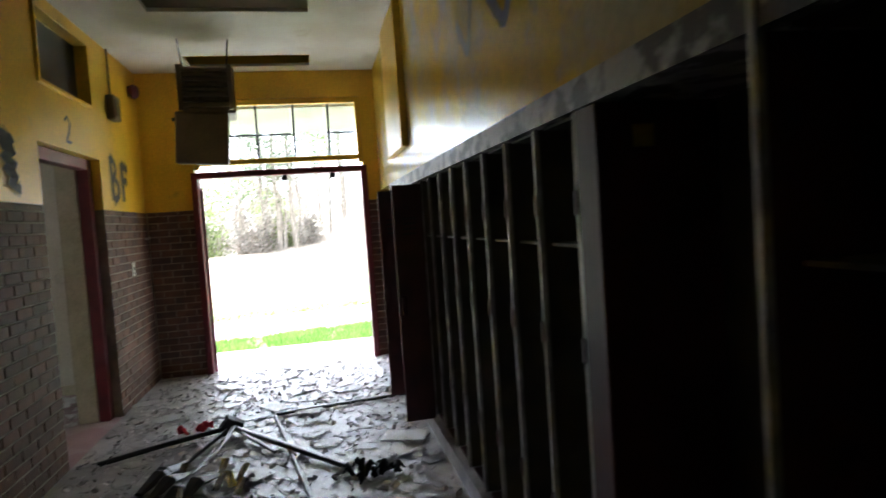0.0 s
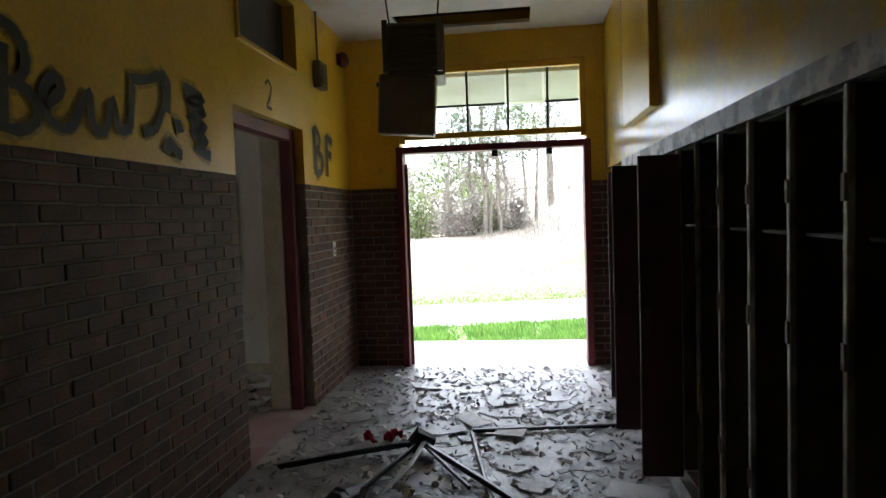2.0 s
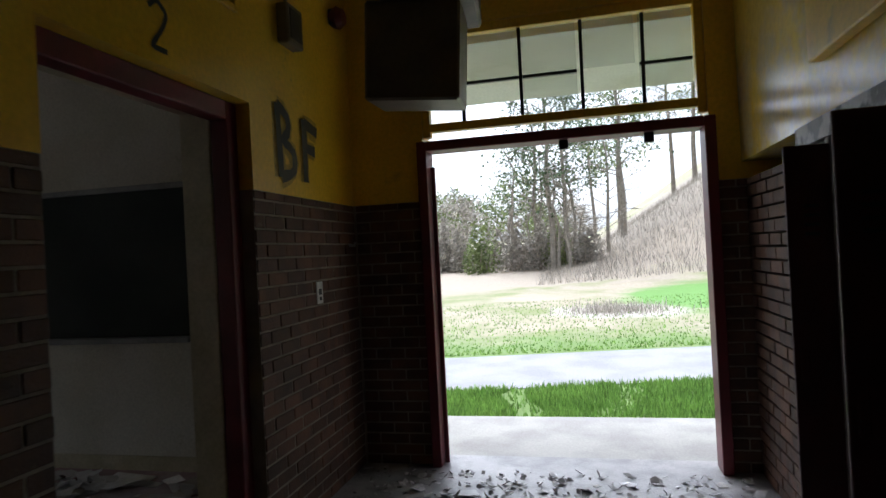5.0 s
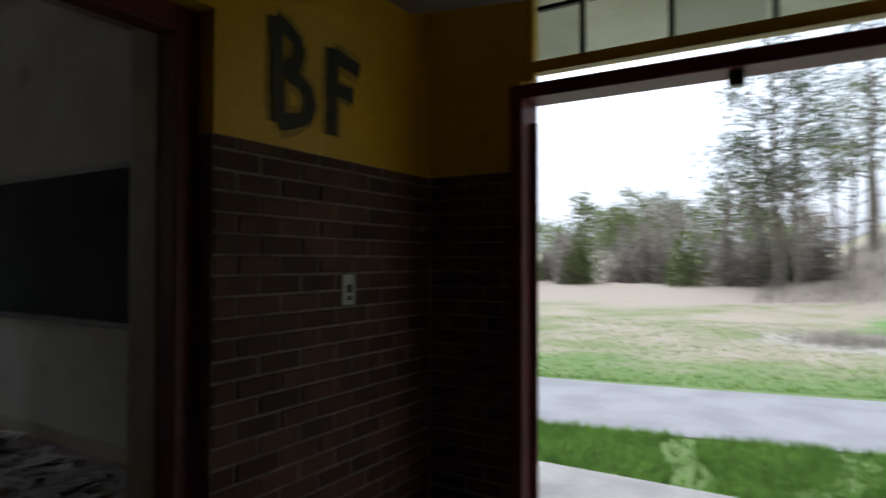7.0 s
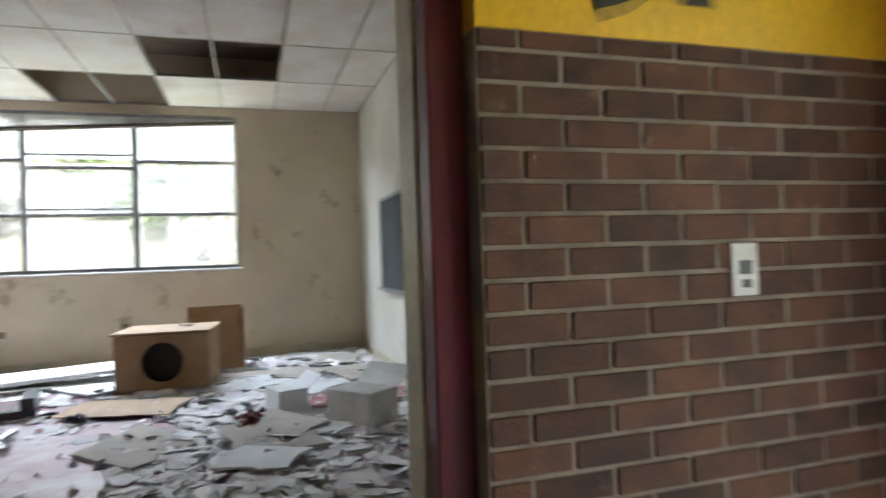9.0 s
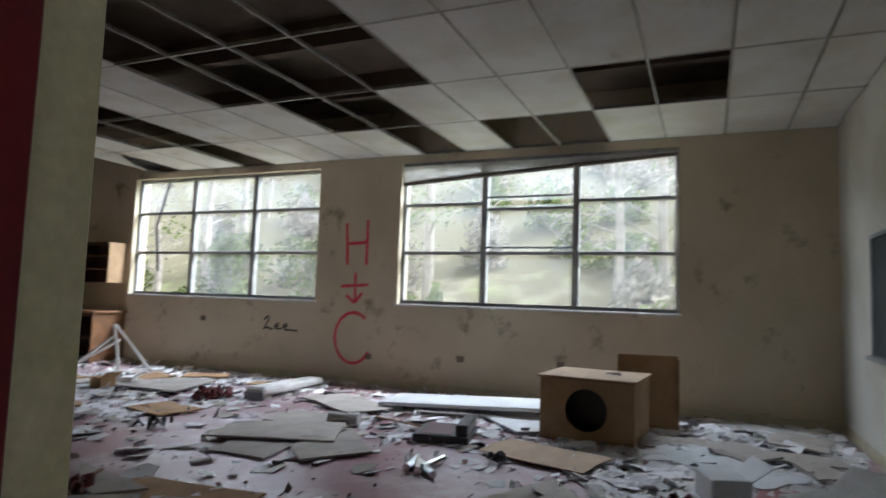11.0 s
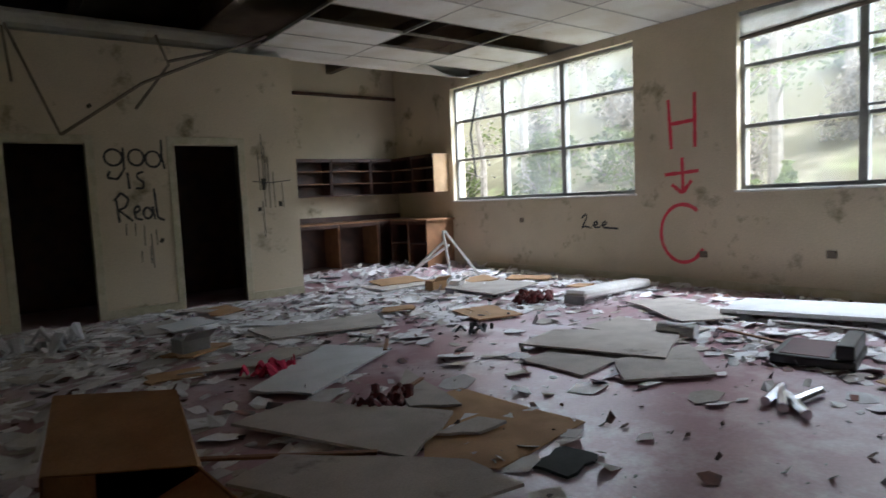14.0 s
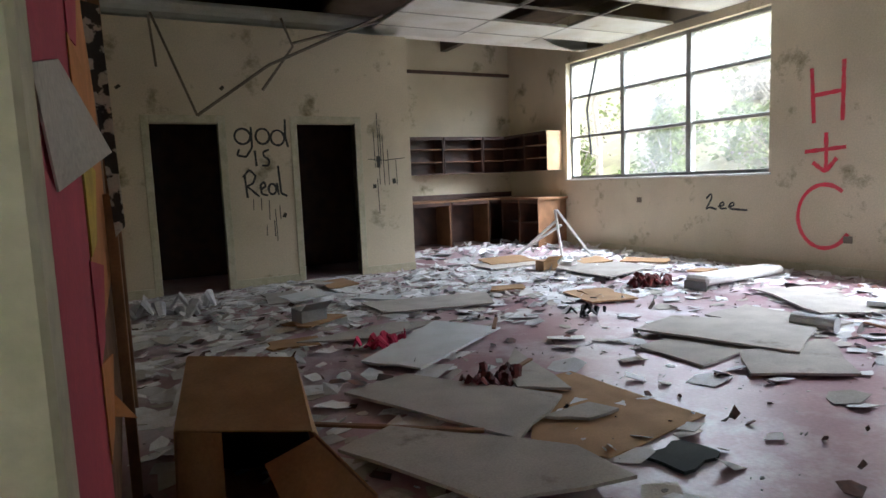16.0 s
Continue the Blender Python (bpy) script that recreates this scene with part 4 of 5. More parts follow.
part("lid", cuboid(-0.42, 0.44, -0.47, 0.47, 0.59, 0.61, bevel=0.003), PLY, pb)
for y in (-0.45, 0.432):
    part("side_panel", cuboid(-0.4, 0.398, y, y + 0.018, 0.02, 0.588), PLY, pb)
part("back_panel", cuboid(-0.4, -0.382, -0.43, 0.43, 0.02, 0.588), BLACK, pb)
part("base_panel", cuboid(-0.4, 0.398, -0.45, 0.45, 0, 0.019), PLY, pb)
# black sheet across the inside puts the round opening's shade into colour
part("lining", cuboid(0.2, 0.21, -0.42, 0.42, 0.03, 0.58), BLACK, pb)
cd = thing("cardboard_sheet", "brown cardboard carton standing behind the cabinet", "carton", (-8.15, 5.18, 0), 12)
part("front", cuboid(0, 0.008, -0.42, 0.2, 0, 0.78, m=pose(0, 0, 0, 0, -6, 0)), CARD, cd)
part("side", cuboid(-0.4, 0, 0.2, 0.208, 0, 0.74), CARD, cd)
cl = thing("can_lid", "bent metal ring on the cabinet's lid", "ring", (-7.48, 4.8, 0.61))
part("ring", rod(bmesh.new(), [(0.05 * math.cos(a), 0.07 * math.sin(a), 0.01 + 0.015 * (k % 2)) for k, a in enumerate([i * 0.6 for i in range(10)])], 0.008), EDGEMETAL, cl)

# projector
pj = thing("overhead_projector", "dark grey projector lying on papers", "projector", (-6.62, 3.38, 0.01), 12)
part("body", cuboid(-0.3, 0.3, -0.26, 0.26, 0, 0.07, bevel=0.012), BLACK, pj)
part("glass_stage", cuboid(-0.25, 0.25, -0.21, 0.1, 0.071, 0.075), DARKMETAL, pj)
part("head_post", cuboid(-0.28, 0.28, 0.14, 0.25, 0.071, 0.17, bevel=0.008), BLACK, pj)

# sink alcove: counters and doorless wall cupboards
def cupboard(name, label, x, y, turn, w, d, h, z, shelves, material, end, panel=False):
    c = thing(name, label, "cabinet", (x, y, z), turn, group=name + "s in the alcove")
    t = 0.02
    for s, mt in ((0, material), (w - t, end)):
        part("side_panel", cuboid(s, s + t, 0, d, 0, h, bevel=0.002), mt, c)
    part("back_panel", cuboid(t, w - t, d - 0.012, d - 0.001, 0, h), material, c)
    part("top_panel", cuboid(t, w - t, 0, d - 0.013, h - t, h), material, c)
    part("bottom_panel", cuboid(t, w - t, 0, d - 0.013, 0.0, t), material, c)
    for k in range(shelves):
        zz = h * (k + 1) / (shelves + 1)
        part("shelf", cuboid(t, w - t, 0.02, d - 0.013, zz - 0.009, zz + 0.009), MIDWOOD if shelves > 1 else material, c)
    part("face_rail", cuboid(t, w - t, -0.012, -0.001, h - 0.06, h), material, c)
    if panel:
        part("paper_panel", cuboid(0.1, w - 0.1, -0.01, -0.004, 0.04, h - 0.06), PANELWHITE, c, "white sheet hung in the opening")
    return c


# back wall faces +y: cabinets turned round so that their fronts look into the room
for n in range(4):
    cupboard("wall_cabinet", "doorless dark wooden wall cabinet with shelves", -6.55 - 0.88 * n + 0.86, BY + 0.36, 180, 0.86, 0.35, 0.72, 1.4, 2, DARKWOOD, DARKWOOD, n == 0)
for n in range(2):
    cupboard("wall_cabinet", "doorless dark wooden wall cabinet with pale end", WX + 0.36, -4.12 - 0.74 * (1 - n) - 0.74, 90, 0.73, 0.35, 0.72, 1.4, 2, DARKWOOD, PLY if n == 1 else DARKWOOD)
for n in range(4):
    cupboard("base_cabinet", "doorless brown wooden base cabinet", -6.6 - 0.86 * n + 0.9, BY + 0.62, 180, 0.84, 0.6, 0.86, 0, 0, MIDWOOD if n == 0 else DARKWOOD, MIDWOOD)
for n in range(2):
    cupboard("base_cabinet", "doorless dark base cabinet with brown end panel", WX + 0.66, -4.02 - 0.62 * (1 - n) - 0.62, 90, 0.61, 0.64, 0.86, 0, 1, DARKWOOD, MIDWOOD)
wt = thing("worktop", "worn brown laminate worktop running round the corner", "worktop")
part("slab", cuboid(WX + 0.005, AX - 0.01, BY + 0.005, BY + 0.66, 0.863, 0.9, bevel=0.004), MIDWOOD, wt)
part("return_slab", cuboid(WX + 0.005, WX + 0.69, BY + 0.662, -3.99, 0.863, 0.9, bevel=0.004), MIDWOOD, wt)
part("splashback", cuboid(WX + 0.005, AX - 0.01, BY + 0.002, BY + 0.02, 0.902, 1.0), DARKWOOD, wt)

# pipe and duct above the closets
du = thing("ceiling_pipe", "large wrapped pipe above the closet wall", "pipe")
part("pipe", rod(bmesh.new(), [(-1.75, CY - 0.35, 3.52), (WX + 0.1, CY - 0.35, 3.52)], 0.13, 14), CEILWHITE, du)
sf = setting("trim_alcove", cuboid(WX, AX, BY, BY + 0.05, 3.36, 3.42), DARKWOOD, "dark ceiling edge trim in the alcove", "trim")
# broken grid bars hanging down
for pts in ([(-2.3, -2.6, 3.27), (-2.7, -2.55, 2.14)], [(-2.7, -2.55, 2.14), (-3.5, -2.3, 2.7), (-4.8, -1.9, 3.27)], [(-3.7, -2.4, 3.27), (-3.82, -2.4, 2.95), (-3.45, -2.5, 2.44)], [(-2.28, -2.7, 3.27), (-2.32, -2.7, 2.7)], [(-3.8, -2.4, 2.98), (-4.85, -2.2, 3.27)]):
    g = thing("hanging_grid_bar", "bent metal ceiling bar hanging down", "metal bar", group="hanging ceiling bars")
    part("bar", rod(bmesh.new(), pts, 0.018, 4), HEATER, g)
hb = thing("hanging_grid_bar", "bent dark bar hanging before the window", "metal bar", group="hanging ceiling bars")
part("bar", rod(bmesh.new(), [(WX + 0.15, -3.0, 3.2), (WX + 0.2, -3.2, 2.4), (WX + 0.2, -3.1, 1.62)], 0.018, 4), BLACK, hb)
part("bar", rod(bmesh.new(), [(WX + 0.15, -3.0, 3.2), (WX + 0.2, -2.75, 2.75)], 0.008, 4), GREY, hb)

# blind sagging over one window
bd = thing("window_blind", "white slatted blind sagging across the window's top", "blind")
n = 11
for k in range(n):
    f = k / (n - 1)
    a, b = Vector((WX - 0.05, W2[0] + 0.02, 3.3 - 0.03 - f * 0.26)), Vector((WX - 0.05, W2[1] - 0.02, 3.3 - 0.03 - f * 0.05))
    bm = bmesh.new()
    c = [bm.verts.new(p + Vector((dx, 0, dz))) for p in (a, b) for dx, dz in ((-0.02, -0.006), (0.02, 0.006), (0.02, 0.009), (-0.02, -0.003))]
    for i in range(4):
        bm.faces.new((c[i], c[(i + 1) % 4], c[4 + (i + 1) % 4], c[4 + i]))
    bm.faces.new(c[:4][::-1])
    bm.faces.new(c[4:])
    part("slat", bm, WHITEPAINT, bd)
bm = rod(bmesh.new(), [(WX - 0.05, W2[0] + 0.02, 2.99), (WX - 0.05, W2[1] - 0.02, 3.22)], 0.03, 6)
part("bottom_rail", bm, HEATER, bd)
part("head_rail", cuboid(WX - 0.08, WX - 0.02, W2[0] + 0.02, W2[1] - 0.02, 3.255, 3.295), GREY, bd)

# ---- fallen boards on the classroom floor ----
def board(x, y, outline, turn, z=0.004, material=PANEL, label="broken grey ceiling board lying on the floor", tilt=0.0, thick=0.016):
    b = thing("fallen_board", label, "ceiling board", (x, y, z), turn, group="fallen ceiling boards")
    bm = slab(bmesh.new(), outline, 0, thick, m=pose(0, 0, 0, tilt, 0, 0))
    lowest = min(v.co.z for v in bm.verts)
    for v in bm.verts:
        v.co.z -= lowest
    part("board", bm, material, b)
    return b


def rect(w, d, seed, chips=0.06):
    r = random.Random(seed)
    pts = []
    for (x0, y0), (x1, y1) in (((-w, -d), (w, -d)), ((w, -d), (w, d)), ((w, d), (-w, d)), ((-w, d), (-w, -d))):
        for k in range(4):
            f = (k + (r.uniform(-0.2, 0.2) if k else 0)) / 4
            pts.append((x0 + (x1 - x0) * f + r.uniform(-chips, chips) * 0.5, y0 + (y1 - y0) * f + r.uniform(-chips, chips) * 0.5))
    return pts


def laid(corners, z, material=PANEL, label="broken grey ceiling board lying on the floor", thick=0.016, seed=1):
    """A board lying on the floor between its corners, edges slightly broken."""
    r = random.Random(seed)
    cx, cy = sum(p[0] for p in corners) / len(corners), sum(p[1] for p in corners) / len(corners)
    pts = []
    for a, b in zip(corners, corners[1:] + corners[:1]):
        for f in (0, 0.3, 0.62):
            pts.append((a[0] + (b[0] - a[0]) * f - cx + (r.uniform(-0.015, 0.015) if f else 0), a[1] + (b[1] - a[1]) * f - cy + (r.uniform(-0.015, 0.015) if f else 0)))
    if sum(a[0] * b[1] - b[0] * a[1] for a, b in zip(pts, pts[1:] + pts[:1])) < 0:
        pts.reverse()
    return board(cx, cy, pts, 0, z, material, label, 0.0, thick)


laid([(-3.25, 1.14), (-3.53, 1.53), (-4.57, 0.88), (-4.24, 0.32)], 0.03, PANELWHITE, "pale grey ceiling board lying on litter", seed=2)
laid([(-2.93, 1.74), (-3.43, 2.84), (-3.97, 2.47), (-3.39, 1.62)], 0.04, seed=3)
laid([(-2.64, 2.53), (-3.0, 3.3), (-3.6, 3.42), (-3.58, 3.07), (-2.95, 2.4)], 0.06, seed=4)
laid([(-3.5, 2.83), (-3.71, 3.14), (-4.46, 3.03), (-4.36, 2.06), (-4.0, 2.1)], 0.005, CARD, "flattened tan cardboard sheet on the floor", 0.008, 5)
laid([(-3.72, 2.62), (-3.9, 2.78), (-4.12, 2.76), (-4.05, 2.6)], 0.02, seed=6)
laid([(-5.37, 1.61), (-5.96, 1.44), (-6.61, 2.3), (-5.77, 2.69)], 0.04, seed=7)
laid([(-5.1, 1.87), (-5.52, 1.84), (-5.78, 2.37), (-5.11, 2.47)], 0.006, seed=8)
laid([(-5.54, 2.41), (-6.3, 2.56), (-5.69, 3.12), (-5.17, 2.77)], 0.022, seed=9)
laid([(-5.01, 4.29), (-4.52, 4.75), (-4.95, 5.09), (-5.69, 4.64)], 0.012, seed=10)
laid([(-3.98, -0.89), (-5.33, -0.61), (-5.08, -0.03), (-3.99, -0.28)], 0.03, seed=11)
laid([(-7.78, -2.05), (-7.97, -0.69), (-6.93, -0.4), (-6.9, -1.4)], 0.05, seed=12)
laid([(-3.0, 0.3), (-3.9, 0.1), (-4.3, 0.35), (-3.6, 0.55)], 0.02, seed=13)
laid([(-4.1, 2.39), (-4.3, 1.49), (-3.95, 1.9), (-3.85, 2.2)], 0.03, seed=14)
board(-4.0, 3.3, rect(0.14, 0.1, 6, 0.03), 10, 0.004, BOARD, "dark slate tile fragment on the floor")
board(-7.55, 1.7, rect(0.6, 0.3, 15), 60, 0.03)
board(-6.6, 1.95, rect(0.45, 0.3, 16), 95, 0.02)
board(-8.0, 3.1, rect(0.36, 1.0, 17, 0.02), 8, 0.06, PANELWHITE, "white door panel lying flat by the window", 2, 0.04)
board(-7.6, 3.85, rect(0.5, 0.3, 18), 40, 0.03, PANELWHITE)
board(-6.3, 4.4, rect(0.5, 0.26, 19), 75, 0.03, PLY, "tan hardboard sheet on top of papers", 2, 0.008)
board(-4.9, 5.6, rect(0.45, 0.3, 20), 12, 0.03)
board(-6.6, 5.9, rect(0.4, 0.3, 21), 50, 0.03, PANELWHITE)
board(-5.9, 6.4, rect(0.42, 0.3, 22), 80, 0.02, mat("pink_board", (0.42, 0.2, 0.2), rough=0.8), "pink hardboard sheet against the wall")
board(-2.35, 1.75, rect(0.25, 0.55, 23), -5, 0.01, PANELWHITE)
board(-2.6, 4.1, rect(0.5, 0.32, 24), 15, 0.01)
board(-6.8, -2.3, rect(0.5, 0.3, 25), 0, 0.03)
rr = random.Random(77)
for k in range(26):
    x, y = rr.uniform(-8.8, -2.0), rr.choice((rr.uniform(-2.8, 0.4), rr.uniform(-2.8, 0.2), rr.uniform(5.0, 6.6)))
    board(x, y, rect(rr.uniform(0.12, 0.4), rr.uniform(0.1, 0.28), 100 + k), rr.uniform(0, 180), rr.uniform(0.008, 0.05), rr.choice((PANEL, PANEL, PANELWHITE, CARD)), tilt=rr.uniform(0, 4))

# white trestle of painted sticks by the counter
ts = thing("trestle", "broken white wooden trestle standing in litter", "trestle", (-8.1, -2.5, 0))
for a, b in (((0.12, -0.3, 0.74), (0.3, 0.1, 0)), ((0.1, -0.28, 0.74), (-0.05, 0.42, 0)), ((0.1, -0.28, 0.58), (0.55, -0.75, 0.02)), ((0.0, -0.3, 0.5), (0.4, -0.95, 0.02))):
    part("leg", rod(bmesh.new(), [a, b], 0.022, 4), WHITEPAINT, ts)
fx = thing("light_fixture", "white metal light fixture fallen on the floor", "light fixture", (-8.0, 0.5, 0.02), 8)
part("housing", cuboid(-0.8, 0.8, -0.14, 0.14, 0.0, 0.1, bevel=0.03, m=pose(0, 0, 0.02, 0, -2, 0)), WHITEPAINT, fx)
part("end_cap", cuboid(0.8, 0.815, -0.13, 0.13, -0.01, 0.09), GREY, fx)
clump("pink_cloth", (-3.62, 0.72, 0), 0.22, PINKCLOTH, "hot pink cloth crumpled under a board", "cloth", 11)
clump("red_tinsel", (-3.82, 1.98, 0), 0.2, DARKRED, "dark red tinsel bundle on the floor", "tinsel", 12, 40)
clump("red_tinsel", (-7.1, 0.1, 0), 0.26, DARKRED, "dark red tinsel bundle by the window", "tinsel", 13, 40)
clump("red_tinsel", (-5.4, 5.45, 0), 0.2, DARKRED, "dark red bundle among papers", "tinsel", 14, 30)
clump("black_strap", (-5.55, 0.85, 0), 0.18, BLACK, "black strap curled on the floor", "strap", 15, 10)
clump("black_cloth", (-6.0, 4.1, 0.01), 0.14, BLACK, "black rag on white papers", "cloth", 16, 16)
clump("plastic_sheet", (-2.2, -1.7, 0), 0.4, mat("milky_plastic", (0.5, 0.5, 0.52), rough=0.3), "milky plastic sheet crumpled by the wall", "plastic", 17, 14)
clump("grey_sack", (-7.4, -1.9, 0), 0.3, PANELWHITE, "grey sack lying in litter", "sack", 18, 14)
pr = thing("paper_roll", "white paper towel roll on the floor", "paper roll", (-6.55, 2.3, 0.07), 100)
part("roll", rod(bmesh.new(), [(-0.16, 0, 0), (0.16, 0, 0)], 0.065, 14), PAPER, pr)
for k, (x, y, a) in enumerate(((-5.55, 3.55, 10), (-5.5, 3.62, 25), (-5.62, 3.7, -5), (-5.45, 3.72, 40))):
    t = thing("metal_tube", "short shiny metal tube among papers", "tube", (x, y, 0.035), a, group="metal tubes")
    part("tube", rod(bmesh.new(), [(-0.17, 0, 0), (0.17, 0, 0)], 0.03, 8), SILVER, t)
for x, y, a, l in ((-4.05, 1.9, 30, 0.42), (-2.1, 1.0, 80, 1.1), (-2.95, 2.35, -38, 1.0), (-4.6, 0.75, 55, 0.4), (-7.6, 3.3, 100, 1.3), (-6.8, 2.9, 75, 0.9)):
    t = thing("wood_strip", "thin loose wooden strip on the floor", "wood strip", (x, y, 0.05), a, group="loose wooden strips")
    part("strip", cuboid(-l / 2, l / 2, -0.016, 0.016, -0.008, 0.008, bevel=0.002), WHITEPAINT if l > 1 else MIDWOOD, t)
for x, y, s, a, mt in ((-5.75, 5.75, 0.16, 20, PANELWHITE), (-5.1, 6.3, 0.22, 40, WHITEPAINT), (-6.9, -1.6, 0.12, 0, CARD), (-7.2, -1.5, 0.1, 30, PAPER), (-3.3, -0.4, 0.13, 12, GREY)):
    t = thing("small_carton", "small battered carton among the litter", "carton", (x, y, 0.0), a, group="small cartons")
    part("body", cuboid(-s, s, -s * 0.8, s * 0.8, 0.0, s * 1.2, bevel=0.006, m=pose(0, 0, 0.01, 0, 0, 0)), mt, t)
    part("lid", cuboid(-s, s, 0, s * 1.1, 0, 0.005, m=pose(0, s * 0.8, s * 1.2, 35, 0, 0)), mt, t)


def room_density(x, y):
    edge = min(1.0, max(0.0, (abs(x + 5.3) - 1.0) / 2.2))
    d = 0.10 + 0.35 * edge
    if y < 0.6:
        d = 0.55 if y > -0.4 else 0.95
    if y > 4.6 and x < -3.2:
        d = 0.95
    if x < -6.2 and y > 2.0:
        d = max(d, 0.7)
    if x > -3.0 and y < 3:
        d = max(d, 0.4)
    return d


flakes("paper_litter", 4600, -9.1, -1.85, -2.95, 6.9, 0.13, PAPER, "white papers strewn thickly over the floor", 21, room_density, 0.02)
flakes("paper_scraps", 2600, -9.1, -1.85, -2.95, 6.9, 0.055, PAPER, "small torn white scraps between the boards", 28, room_density, 0.03)
flakes("paper_drift", 1000, -8.9, -3.0, 4.9, 6.9, 0.14, PAPER, "white papers heaped thickly by the wall", 27, None, 0.03)
flakes("board_litter", 1500, -9.1, -1.85, -2.95, 6.9, 0.10, PANEL, "grey broken board crumbs among papers", 22, room_density, 0.015)
flakes("dark_litter", 1300, -9.1, -1.85, -2.95, 6.9, 0.05, mat("dark_scrap", (0.07, 0.055, 0.05), (0.18, 0.08, 0.06), 0.8, 9, 60, 0.2, piece=0.5), "dark scraps and dirt among papers", 23, lambda x, y: 0.3 + 0.7 * room_density(x, y), 0.015)
flakes("alcove_litter", 260, -9.1, -5.7, -5.2, -2.9, 0.12, PAPER, "white papers heaped before the counter", 24, None, 0.05)
flakes("dust_crumbs", 1500, -9.1, -1.85, -2.9, 6.9, 0.014, mat("plaster_crumb", (0.55, 0.52, 0.5), (0.2, 0.16, 0.15), 0.9, 9, 60, 0.2, piece=0.5), "small plaster crumbs over the floor", 25, None, 0.004)

# ---- outdoors ----
def ground_height(x, y):
    rise = 0.0
    if y > 20:
        far = min(1.0, (y - 24) / 22) if y > 24 else 0.0
        far = far * far * (3 - 2 * far)
        rise = far * (0.6 + min(16.0, max(0.0, x + 0.5) * 0.62))
        rise += max(0.0, (y - 60) * 0.03)
    if x < -14:
        rise += min(17.0, (-14 - x) * 0.5) * min(1.0, max(0.0, (36 - y) / 14))
    return -0.14 + rise


bm = bmesh.new()
axis_x = [-900, -300, -120, -70, -50, -40, -34, -28, -24, -20, -17, -14, -11, -8, -5, -2, 1, 4, 7, 10, 13, 16, 20, 24, 28, 34, 44, 60, 100, 300, 900]
axis_y = [-900, -300, -100, -50, -30, -18, -10, -4, 2, 7.5, 9, 10.2, 12.8, 15, 18, 20, 23, 26, 29, 32, 35, 38, 42, 46, 50, 56, 64, 80, 120, 300, 900]
gv = {(i, j): bm.verts.new((x, y, ground_height(x, y) if max(abs(x), abs(y)) < 250 else 6)) for i, x in enumerate(axis_x) for j, y in enumerate(axis_y)}
for i in range(len(axis_x) - 1):
    for j in range(len(axis_y) - 1):
        bm.faces.new((gv[i, j], gv[i + 1, j], gv[i + 1, j + 1], gv[i, j + 1]))
gr = setting("ground", bm, FIELD, "mown spring field rising to a wooded hill", "ground")
for p in gr.data.polygons:
    p.use_smooth = True
bm = slab(bmesh.new(), [(-13.6, 8.68), (-2, 9.9), (3, 10.9), (30, 15), (80, 22), (80, 25.5), (30, 17.6), (3, 13.1), (-2, 12.1), (-13.6, 10.9)], -0.3, -0.128)
setting("road", bm, ROADMAT, "pale worn asphalt drive", "road")
setting("pavement", cuboid(-3.4, 3.2, 7.5, 8.62, -0.25, -0.03), SLAB, "pale concrete slab before the exit", "pavement")
cn = setting("canopy", cuboid(-3.4, 3.2, 7.52, 9.3, 2.86, 3.1), WHITEWALL, "pale flat canopy over the exit", "canopy")


def blades(name, count, region, height, material, label, seed):
    r = random.Random(seed)
    verts, faces = [], []
    for _ in range(count):
        x, y = region(r)
        h, a, lean = height * r.uniform(0.4, 1.2), r.uniform(0, math.tau), r.uniform(-0.4, 0.4)
        dx, dy = 0.012 * math.cos(a), 0.012 * math.sin(a)
        z, n = ground_height(x, y), len(verts)
        verts += [(x - dx, y - dy, z), (x + dx, y + dy, z), (x + lean * h, y + lean * h * 0.5, z + h)]
        faces.append((n, n + 1, n + 2))
    me = bpy.data.meshes.new(name)
    me.from_pydata(verts, [], faces)
    me.materials.append(material)
    return tagged(new(name, me), label, "grass", kind="stuff")


def verge(r):
    while True:
        x, y = r.uniform(-4, 4), r.uniform(8.64, 10.9)
        if y < 9.9 + 0.2 * (x + 2) and (abs(x + 0.66 + 0.12 * math.sin(4 * y)) > 0.13 or r.random() < 0.15) and (abs(x - 0.3 + 0.14 * math.sin(3 * y)) > 0.12 or r.random() < 0.3):
            return x, y


def beyond(r):
    x = r.uniform(-9, 12)
    return x, 12.3 + 0.2 * (x + 2) + r.random() ** 2 * 9


blades("grass_verge", 26000, verge, 0.085, GRASS, "fresh green grass beside the slab", 31)
blades("grass_field", 16000, beyond, 0.045, GRASS, "thin spring grass beyond the drive", 32)


def hillside(r):
    x = r.uniform(-2, 30)
    return x, r.uniform(28, 50)


blades("hill_brush", 34000, hillside, 0.45, BRUSH, "dry grey brush over the hillside", 33)


